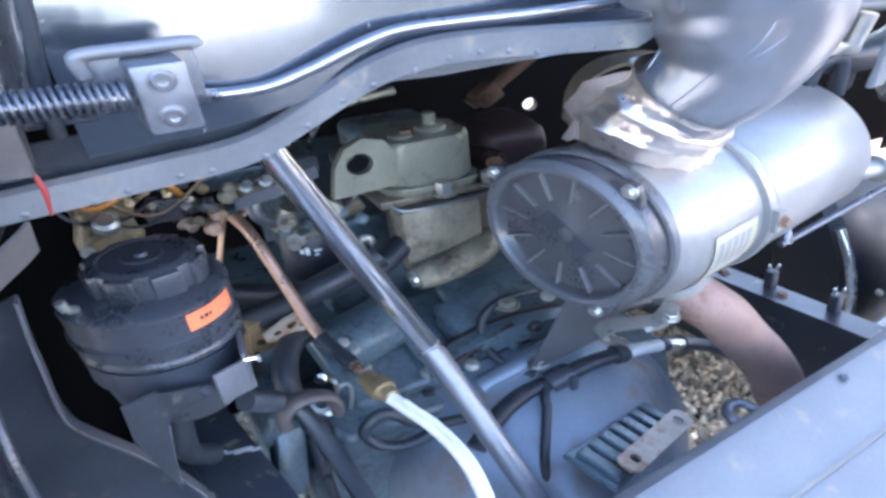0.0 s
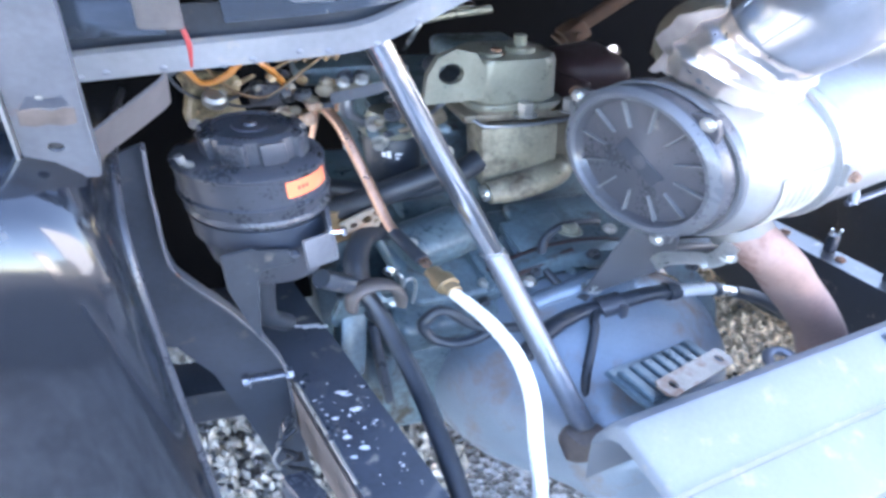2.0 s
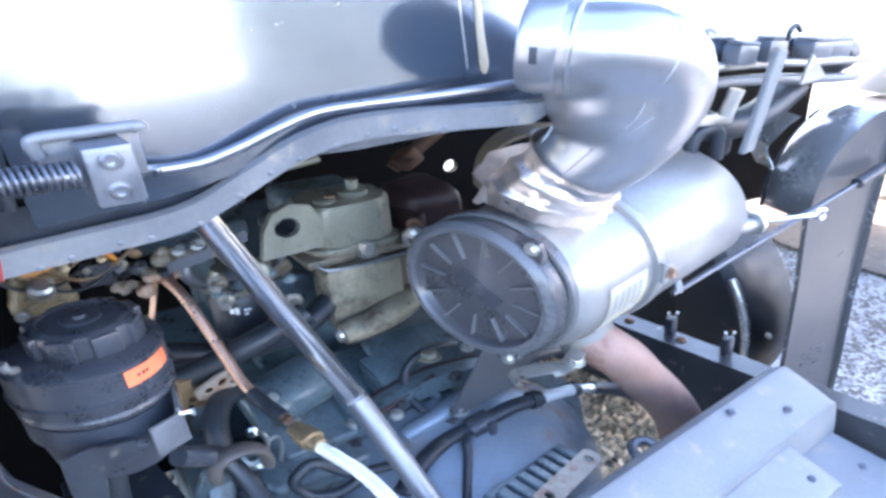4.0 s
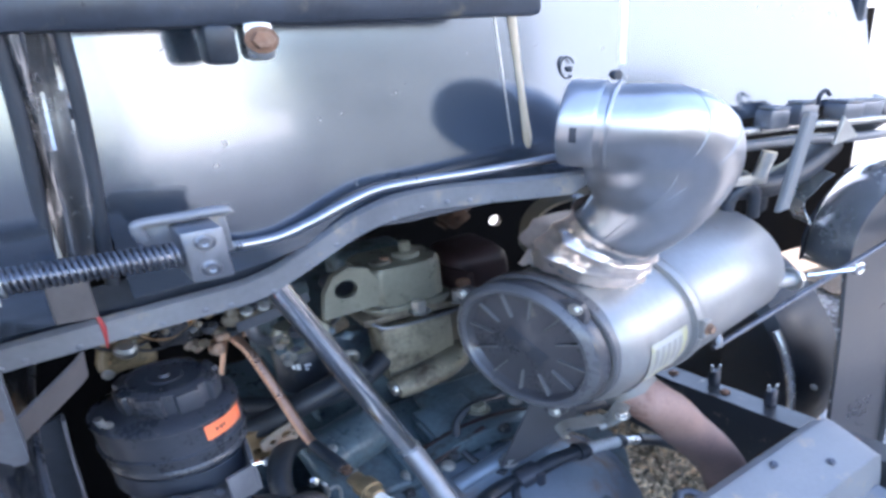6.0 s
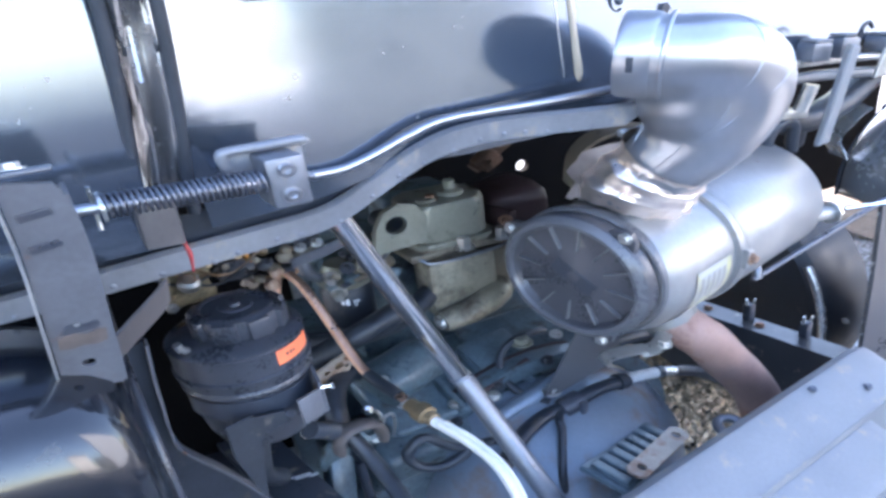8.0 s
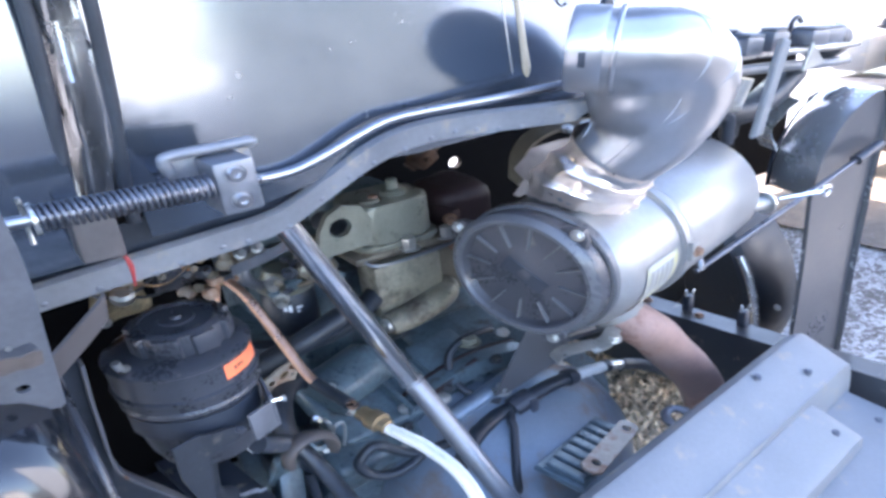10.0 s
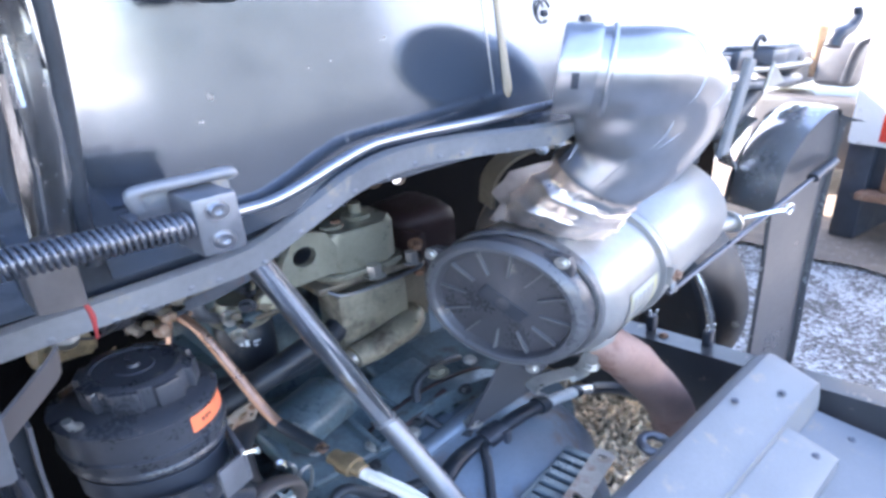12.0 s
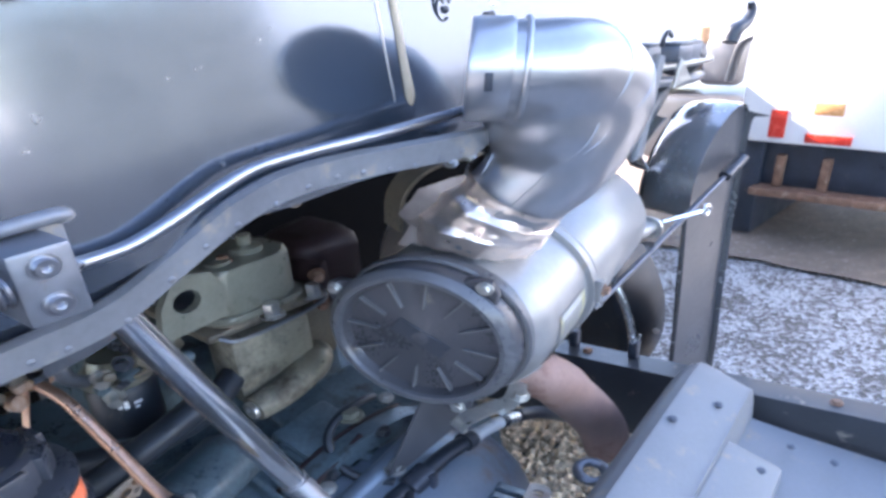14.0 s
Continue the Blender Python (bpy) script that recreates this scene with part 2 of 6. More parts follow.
def solid(name, bm, mat, label, category, at=None, group="", kind=""):
    """A thing that is one mesh."""
    if at is None:
        c = [v.co for v in bm.verts]
        at = (sum(v.x for v in c) / len(c), sum(v.y for v in c) / len(c), min(v.z for v in c))
    ob = new(name, to_mesh(name, bm, mat, at))
    ob.location = film(at)
    ob["base"] = tuple(at)
    return tagged(ob, label, category, group, kind)


def basis(axis, hint=(0, 0, 1)):
    w = V(axis).normalized()
    h = V(hint)
    if abs(w.dot(h.normalized())) > 0.97:
        h = V((0, 1, 0)) if abs(w.y) < 0.9 else V((1, 0, 0))
    u = h.cross(w).normalized()
    return u, w.cross(u), w


def box(c, size, rot=(0, 0, 0), bevel=0.004, seg=2, bm=None):
    bm = bm or bmesh.new()
    m = pose(*c, *rot) @ Matrix.Diagonal((*size, 1))
    r = bmesh.ops.create_cube(bm, size=1, matrix=m)
    if bevel:
        es = list({e for v in r["verts"] for e in v.link_edges})
        bmesh.ops.bevel(bm, geom=es, offset=min(bevel, min(size) * 0.45), segments=seg, affect="EDGES", profile=0.5)
    return bm


def spline(pts, k=8, closed=False):
    """A smooth line through the points."""
    p = [V(q) for q in pts]
    n = len(p)
    if n < 3:
        return p
    out = []
    for i in range(n if closed else n - 1):
        a, b, c, d = (p[(i - 1) % n] if closed or i else p[0] * 2 - p[1], p[i], p[(i + 1) % n],
                      p[(i + 2) % n] if closed or i + 2 < n else p[-1] * 2 - p[-2])
        for s in range(k):
            t = s / k
            out.append(0.5 * (2 * b + (c - a) * t + (2 * a - 5 * b + 4 * c - d) * t * t + (3 * b - a - 3 * c + d) * t ** 3))
    if not closed:
        out.append(p[-1])
    return out


def tube(pts, r, n=14, k=8, smooth=True, caps=True, closed=False, bm=None, ribs=0.0, rib_step=2, flat=1.0):
    """A round bar or hose along a line; r is a radius or a radius for each given point."""
    bm = bm or bmesh.new()
    line = spline(pts, k, closed) if smooth and len(pts) > 2 else [V(q) for q in pts]
    cnt = len(line)

    def rad(i):
        if isinstance(r, (int, float)):
            base = r
        else:
            s = i / max(1, cnt - 1) * (len(r) - 1)
            j = min(int(s), len(r) - 2)
            base = r[j] + (r[j + 1] - r[j]) * (s - j)
        return base + (ribs if ribs and i % rib_step == 0 else 0)
    rings, prev = [], None
    for i, q in enumerate(line):
        a = line[i - 1] if i else (line[-1] if closed else q)
        b = line[i + 1] if i + 1 < cnt else (line[0] if closed else q)
        w = (b - a).normalized()
        if prev is None:
            u, v, _ = basis(w)
        else:
            u = (prev - w * prev.dot(w)).normalized()
            v = w.cross(u)
        prev = u
        rings.append([bm.verts.new(q + (u * math.cos(2 * math.pi * j / n) + v * math.sin(2 * math.pi * j / n) * flat) * rad(i)) for j in range(n)])
    for i in range(cnt if closed else cnt - 1):
        a, b = rings[i], rings[(i + 1) % cnt]
        for j in range(n):
            bm.faces.new((a[j], a[(j + 1) % n], b[(j + 1) % n], b[j]))
    if caps and not closed:
        bm.faces.new(rings[0][::-1])
        bm.faces.new(rings[-1])
    return bm


def lathe(profile, at, axis=(0, 0, 1), n=32, bm=None, arc=(0, 360)):
    """Turns (radius, height) pairs round an axis."""
    bm = bm or bmesh.new()
    u, v, w = basis(axis)
    o = V(at)
    full = arc[1] - arc[0] >= 360
    cnt = n if full else n + 1
    rings = []
    for r, h in profile:
        if r < 1e-5:
            rings.append([bm.verts.new(o + w * h)])
        else:
            rings.append([bm.verts.new(o + w * h + (u * math.cos(a) + v * math.sin(a)) * r)
                          for a in (radians(arc[0] + (arc[1] - arc[0]) * j / n) for j in range(cnt))])
    for a, b in zip(rings, rings[1:]):
        for j in range(n if full else n):
            k = (j + 1) % cnt
            if len(a) == 1 and len(b) == 1:
                continue
            if len(a) == 1:
                bm.faces.new((a[0], b[k], b[j]))
            elif len(b) == 1:
                bm.faces.new((a[j], a[k], b[0]))
            else:
                bm.faces.new((a[j], a[k], b[k], b[j]))
    return bm


def slab(outline, o, u, v, thick, bevel=0.0015, holes=(), bm=None):
    """A plate: an outline in the plane of u and v, thick along their normal; holes are (x, y, radius)."""
    bm = bm or bmesh.new()
    o, u, v = V(o), V(u).normalized(), V(v).normalized()
    w = u.cross(v).normalized()
    if not holes:
        a = [bm.verts.new(o + u * x + v * y) for x, y in outline]
        b = [bm.verts.new(o + u * x + v * y + w * thick) for x, y in outline]
        faces = [bm.faces.new(a[::-1]), bm.faces.new(b)]
        for i in range(len(a)):
            j = (i + 1) % len(a)
            faces.append(bm.faces.new((a[i], a[j], b[j], b[i])))
        if bevel:
            bmesh.ops.bevel(bm, geom=list({e for f in faces[:2] for e in f.edges}), offset=min(bevel, thick * 0.45), segments=1, affect="EDGES")
        return bm
    for side in (0, thick):
        loops = [outline] + [[(x + r * math.cos(2 * math.pi * i / 18), y + r * math.sin(2 * math.pi * i / 18)) for i in range(18)] for x, y, r in holes]
        es = []
        for lp in loops:
            vs = [bm.verts.new(o + u * x + v * y + w * side) for x, y in lp]
            es += [bm.edges.new((vs[i], vs[(i + 1) % len(vs)])) for i in range(len(vs))]
        bmesh.ops.triangle_fill(bm, use_beauty=True, use_dissolve=False, edges=es, normal=w)
    for lp in [outline] + [[(x + r * math.cos(2 * math.pi * i / 18), y + r * math.sin(2 * math.pi * i / 18)) for i in range(18)] for x, y, r in holes]:
        vs = [(bm.verts.new(o + u * x + v * y), bm.verts.new(o + u * x + v * y + w * thick)) for x, y in lp]
        for i in range(len(vs)):
            a, b = vs[i], vs[(i + 1) % len(vs)]
            bm.faces.new((a[0], b[0], b[1], a[1]))
    return bm


def ribbon(line, wide, thick, side=(0, 0, 1), k=6, smooth=True, bm=None):
    """A flat bar bent along a line; side is the way of its width."""
    bm = bm or bmesh.new()
    pts = spline(line, k) if smooth else [V(q) for q in line]
    s = V(side).normalized()
    rows = []
    for i, q in enumerate(pts):
        t = (pts[min(i + 1, len(pts) - 1)] - pts[max(i - 1, 0)]).normalized()
        nrm = t.cross(s).normalized()
        rows.append([bm.verts.new(q + s * wide / 2 * a + nrm * thick / 2 * b) for a, b in ((-1, -1), (1, -1), (1, 1), (-1, 1))])
    for a, b in zip(rows, rows[1:]):
        for j in range(4):
            bm.faces.new((a[j], a[(j + 1) % 4], b[(j + 1) % 4], b[j]))
    bm.faces.new(rows[0][::-1])
    bm.faces.new(rows[-1])
    return bm


def loft(rows, thick=0.0, close=False, bm=None):
    """A skin through rows of points, with a thickness inward."""
    bm = bm or bmesh.new()
    g = [[bm.verts.new(p) for p in r] for r in rows]
    fs = []
    for a, b in zip(g, g[1:]):
        m = len(a)
        for j in range(m if close else m - 1):
            fs.append(bm.faces.new((a[j], a[(j + 1) % m], b[(j + 1) % m], b[j])))
    if thick:
        bmesh.ops.recalc_face_normals(bm, faces=fs)
        bmesh.ops.solidify(bm, geom=fs, thickness=thick)
    return bm


def bolt(at, axis, r=0.008, h=0.006, washer=True, bm=None):
    """A hexagon head on a washer."""
    prof = [(r, h), (r * 0.96, h), (0, h)]
    bm = bm or bmesh.new()
    if washer:
        lathe([(0, 0), (r * 1.45, 0), (r * 1.45, r * 0.22), (0, r * 0.22)], at, axis, 16, bm)
    lathe([(r, r * 0.22), (r, h * 0.9), (r * 0.88, h), (0, h)], at, axis, 6, bm)
    return bm


def screw(at, axis, r=0.009, h=0.005, bm=None):
    """A round head with a socket."""
    bm = bm or bmesh.new()
    return lathe([(0, 0), (r * 1.3, 0), (r * 1.3, 0.0015), (r, 0.0016), (r, h * 0.7), (r * 0.85, h), (r * 0.45, h), (r * 0.42, h * 0.4), (0, h * 0.4)], at, axis, 18, bm)


def round_rect(w, d, r, k=6):
    """The outline of a rectangle with round corners."""
    out = []
    for cx, cy, a0 in ((w / 2 - r, d / 2 - r, 0), (r - w / 2, d / 2 - r, 90), (r - w / 2, r - d / 2, 180), (w / 2 - r, r - d / 2, 270)):
        out += [(cx + r * math.cos(radians(a0 + 90 * i / k)), cy + r * math.sin(radians(a0 + 90 * i / k))) for i in range(k + 1)]
    return out


def jitter(bm, amount, scale, seed=0):
    for v in bm.verts:
        v.co += V([noise.noise(v.co * scale + V((seed + 7.3 * i, 3.1 * i, seed))) * amount for i in range(3)])
    return bm

# ---- the setting: ground, cab, distance ----
def ground_sheet():
    bm = bmesh.new()
    xs = [-300, -60, -15, -4] + [-2 + 0.25 * i for i in range(33)] + [9, 15, 60, 300]
    ys = [-300, -60, -15, -4] + [-1 + 0.25 * i for i in range(25)] + [8, 15, 60, 300]
    g = [[bm.verts.new((x, y, noise.noise(V((x * 0.7, y * 0.7, 0))) * 0.02 - 0.02 + 0.0874 * min(0, y + 1))) for y in ys] for x in xs]
    for i in range(len(xs) - 1):
        for j in range(len(ys) - 1):
            bm.faces.new((g[i][j], g[i + 1][j], g[i + 1][j + 1], g[i][j + 1]))
    return bm


def ground_material():
    m = bpy.data.materials.new("gravel_ground")
    m.use_nodes = True
    n, l = m.node_tree.nodes, m.node_tree.links
    b = n["Principled BSDF"]
    tc = n.new("ShaderNodeTexCoord")
    vo = n.new("ShaderNodeTexVoronoi")
    vo.inputs["Scale"].default_value = 70
    no = n.new("ShaderNodeTexNoise")
    no.inputs["Scale"].default_value, no.inputs["Detail"].default_value = 6.0, 10
    no.inputs["Roughness"].default_value = 0.72
    l.new(tc.outputs["Object"], vo.inputs[0])
    l.new(tc.outputs["Object"], no.inputs[0])
    cr = n.new("ShaderNodeValToRGB")
    e = cr.color_ramp.elements
    e[0].position, e[0].color = 0.42, (0.125, 0.118, 0.11, 1)
    e[1].position, e[1].color = 0.60, (0.43, 0.44, 0.45, 1)
    mx = n.new("ShaderNodeMix")
    mx.data_type = "FLOAT"
    mx.inputs[0].default_value = 0.74
    sep = n.new("ShaderNodeSeparateColor")
    l.new(vo.outputs["Color"], sep.inputs[0])
    l.new(sep.outputs[0], mx.inputs[2])
    l.new(no.outputs[0], mx.inputs[3])
    l.new(mx.outputs[0], cr.inputs[0])
    l.new(cr.outputs[0], b.inputs["Base Color"])
    b.inputs["Roughness"].default_value = 0.9
    bp = n.new("ShaderNodeBump")
    bp.inputs["Strength"].default_value, bp.inputs["Distance"].default_value = 0.8, 0.02
    l.new(vo.outputs["Distance"], bp.inputs["Height"])
    l.new(bp.outputs[0], b.inputs["Normal"])
    return m


M["ground"] = ground_material()


def dirt_sheet():
    bm = bmesh.new()
    xs, ys = [2.98 + 0.08 * i for i in range(24)], [0.1 + 0.1 * i for i in range(27)]
    g = [[bm.verts.new((x + (0.10 * noise.noise(V((y * 3, 2, 1))) if i == 0 else 0), y, 0.006)) for y in ys] for i, x in enumerate(xs)]
    for i in range(len(xs) - 1):
        for j in range(len(ys) - 1):
            bm.faces.new((g[i][j], g[i + 1][j], g[i + 1][j + 1], g[i][j + 1]))
    return bm


solid("bare_soil", dirt_sheet(), "soil", "bare brown soil under the parked white trailer", "soil", at=(3.6, 1.4, 0), kind="stuff")
solid("ground", ground_sheet(), "ground", "pale gravel yard with scattered darker stones", "ground", at=(0, 0, 0), kind="structure")


# unseen dark ground, added so the rear wall's lower reflection turns dark
def dark_ground_sheet():
    bm = bmesh.new()
    xs, ys = [-90, -40, -20] + [-14 + i for i in range(29)] + [20, 40, 90], [-90, -50, -25, -14, -9.3, -8, -7, -6, -5, -4, -3, -2, -1.5, -1.0, -0.7]
    g = [[bm.verts.new((x, y, 0.0874 * min(0, y + 1) + 0.012)) for y in ys] for x in xs]
    for i in range(len(xs) - 1):
        for j in range(len(ys) - 1):
            bm.faces.new((g[i][j], g[i + 1][j], g[i + 1][j + 1], g[i][j + 1]))
    return bm


solid("pavement", dark_ground_sheet(), "dark_ground", "dark ground added out of view to darken reflections in the cab", "pavement", at=(0, -4, 0), kind="structure")


# Lower edge of the cab's rear wall: straight, then rising in a soft step.
def edge_z(x):
    pts = [(-1.2, 1.325), (-0.25, 1.325), (-0.10, 1.338), (0.046, 1.349), (0.10, 1.353), (0.136, 1.362), (0.186, 1.391), (0.254, 1.430), (0.304, 1.447), (0.354, 1.4505), (0.53, 1.449), (2.2, 1.446)]
    for (a, za), (b, zb) in zip(pts, pts[1:]):
        if x <= b:
            s = (x - a) / (b - a)
            return za + (zb - za) * s
    return pts[-1][1]


def smooth_edge(x):
    return sum(edge_z(x + d) for d in (-0.02, -0.01, 0, 0.01, 0.02)) / 5


WALL_Y, WALL_END = 0.735, 0.745


def wall_base(x):
    """The rear wall runs back towards its far corner."""
    return WALL_Y - 0.010 + 0.112 * x


def flange_y(x):
    """The folded seam comes forward again at its free end."""
    s = min(1.0, max(0.0, (x - 0.34) / 0.24))
    return WALL_Y - 0.045 * s * s * (3 - 2 * s)


cab = thing("truck_cab", (0.4, 1.2, 1.33), "dark blue-grey glossy painted truck cab, its rear wall raised above the engine", "truck cab", kind="structure")
xs = [-0.02 + 0.02 * i for i in range(int((WALL_END + 0.02) / 0.02) + 1)]


def wall_rows(xlist):
    rows = []
    for x in xlist:
        q = min(1.0, max(0.0, (x - 0.10) / 0.25))
        low = smooth_edge(x) + 0.060 - 0.080 * q * q * (3 - 2 * q)
        row = []
        for d in (0, 0.01, 0.02, 0.03, 0.04, 0.055, 0.07, 0.085, 0.10, 0.13, 0.17, 0.22, 0.28, 0.36, 0.46, 0.6, 1.0, 1.9):
            z = low + d
            lean = 0.16 * max(0.0, z - 1.6) * max(0.0, x - 0.55) / 0.195
            row.append((x + lean, max(WALL_Y - 0.016, wall_base(x) - 0.0065 + 0.1425 * (z - 1.529)) + 0.0002 * math.sin(7 * x + 9 * d), z))
        rows.append(row)
    return rows


part("rear_wall", loft(wall_rows(xs), 0.006), "cab_paint", cab)
lx = [-1.1 + 0.04 * i for i in range(26)] + [-0.078]
rows = []
for x in lx:
    k = 0.07 * (x + 0.08)
    rows.append([(x, 0.70 + k, 1.40), (x, 0.69 + k, 1.43), (x, 0.688 + k, 1.50), (x + 0.008, 0.702 + k, 1.60), (x + 0.02, 0.7236 + k, 1.75), (x + 0.09, 0.973 + k, 3.5)])
part("side_wall", loft(rows, 0.006), "cab_paint", cab, "glossy dark corner panel")
fx = [-1.2 + 0.04 * i for i in range(33)] + [0.09 + 0.012 * i for i in range(24)] + [0.39 + 0.02 * i for i in range(11)]
TIP = 0.592


def seam_row(x):
    y, z = flange_y(x), smooth_edge(x) - 0.004 * max(0.0, x - 0.4) / 0.2
    k = 1.0 if x < 0.55 else max(0.12, 1 - (x - 0.55) / (TIP - 0.55) * 0.88)
    low = z + 0.030 * (1 - k)
    return [(x, y - 0.012, low), (x, y - 0.020, low + 0.002), (x, y - 0.021, z + 0.036), (x, y - 0.012, z + 0.041), (x, y - 0.004, z + 0.038), (x, y, z + 0.02)]


flange = part("seam_flange", loft([seam_row(x) for x in fx], 0.003), "cab_seam", cab, "grey folded seam with spot welds")
for x in [-0.9, -0.82, -0.70, -0.62, -0.5, -0.42, -0.33, -0.25, -0.17, -0.145, -0.09, -0.03, 0.0, 0.05, 0.08, 0.134, 0.182, 0.223, 0.259, 0.305, 0.345, 0.38, 0.41, 0.44, 0.47, 0.50, 0.53]:
    part("rivet", lathe([(0.0042, 0), (0.0036, 0.0007), (0.002, 0.0011), (0, 0.0012)], (x, flange_y(x) - 0.0205, smooth_edge(x) + 0.008 + 0.004 * math.sin(x * 37)), (0, -1, 0), 10), "block_steel", flange)
part("seam_groove", loft([[(x, max(WALL_Y + 0.012, wall_base(x) - 0.01), smooth_edge(x) + 0.004), (x, max(WALL_Y + 0.012, wall_base(x) - 0.01), smooth_edge(x) + 0.080 - 0.40 * max(0.0, x - 0.12))] for x in fx if x < 0.36], 0.003), "black_paint", cab, "dark groove above the seam")
# added sheet, black in place of the shade inside the wheel arch
part("arch_shade", box((-0.36, 1.06, 1.0), (0.80, 0.02, 0.74), (0, 0, 0), 0.004), "deep_shade", cab, "near-black sheet standing in for shade in the wheel arch")
part("underfloor", box((0.1, 1.72, 1.60), (2.5, 1.5, 0.03)), "deep_shade", cab, "underside of the cab floor, near-black for deep shade")
part("roof", box((0.18, 1.8, 3.5), (2.6, 1.5, 0.05)), "cab_paint", cab)
part("front_wall", box((0.18, 2.5, 2.45), (2.6, 0.04, 2.2)), "cab_paint", cab)
part("wall_edge", tube([(0.752 + 0.16 * max(0.0, z - 1.6), wall_base(0.745) - 0.004 + 0.1425 * (z - 1.53), z) for z in (1.64, 1.7, 1.8, 2.2, 2.8, 3.4)], 0.0085, 10, flat=0.5), "print_white", cab, "bright folded edge of the wall")
part("edge_bolt", bolt((0.738, wall_base(0.74) + 0.004, 1.622), (0, -1, 0.1), 0.010, 0.010), "black_plastic", cab, "dark bolt in the wall's corner")
rows = [[(x, 0.885, 1.47), (x, 0.888, 1.485), (x, 0.912, 1.60), (x, 1.31, 3.5)] for x in (0.74, 0.85, 0.95, 1.05, 1.12, 1.20, 1.30, 1.47)]
part("corner_panel", loft(rows, 0.006), "cab_paint", cab, "pale reflecting corner panel")
part("end_wall", box((1.455, 1.72, 2.5), (0.03, 1.60, 2.0)), "cab_paint", cab)
part("far_end_wall", box((-1.1, 1.62, 2.5), (0.03, 1.72, 2.0)), "cab_paint", cab)
# near-black sheet far behind the engine; the shade there is in its colour
part("back_shade", slab([(-1.5, 0.12), (3.5, 0.12), (3.5, 1.61), (-1.5, 1.61)], (0, 2.315, 0), (1, 0, 0), (0, 0, 1), 0.03, 0, holes=((1.393, 0.752, 0.03),)), "deep_shade", cab, "near-black sheet with a hole, standing in for shade behind the engine")

# ---- cab fittings ----
def top_bar():
    t = thing("grab_rail", (0.1, 0.70, 1.775), "black rail with a rusty bolt bracket across the cab wall", "rail")
    part("bar", box((0.05, 0.70, 1.79), (0.94, 0.05, 0.05), (0, 2.4, 0), 0.01), "black_paint", t)
    part("rubber_stop", box((0.135, 0.69, 1.74), (0.032, 0.04, 0.05), (0, 2.4, 0), 0.008), "rubber", t)
    part("bracket", box((0.175, 0.69, 1.742), (0.034, 0.03, 0.052), (0, 2.4, 0), 0.01), "zinc", t)
    part("bolt", bolt((0.176, 0.676, 1.742), (0, -1, 0), 0.012, 0.012), "rusty", t, "rusty bolt")


top_bar()


def dented_strip():
    t = thing("pillar_strip", (-0.055, 0.70, 1.45), "dented dull metal strip between two black rubber seals", "trim strip")
    rows = []
    for i in range(41):
        z = 1.455 + 0.035 * i
        c = -0.056 + (z - 1.48) * 0.108
        row = []
        for j in range(13):
            s = j / 12 * 2 - 1
            d = noise.noise(V((s * 1.3, z * 8, 0.4))) * 0.032 + noise.noise(V((s * 2.2, z * 17, 2.4))) * 0.012
            fold = -0.018 * math.exp(-((s + 0.25 - 0.3 * math.sin(z * 14)) / 0.22) ** 2)
            row.append((c + s * 0.021, 0.703 + d + fold + 0.006 * s * s, z))
        rows.append(row)
    part("strip", loft(rows, 0.002), "pillar_metal", t)
    for off in (-0.027, 0.026):
        part("seal", tube([(-0.056 + off + (z - 1.48) * 0.108 + 0.002 * math.sin(z * 20), 0.694, z) for z in (1.44, 1.5, 1.6, 1.7, 1.8, 2.0, 2.4, 2.85)], 0.0075, 10, 4), "rubber", t)


dented_strip()


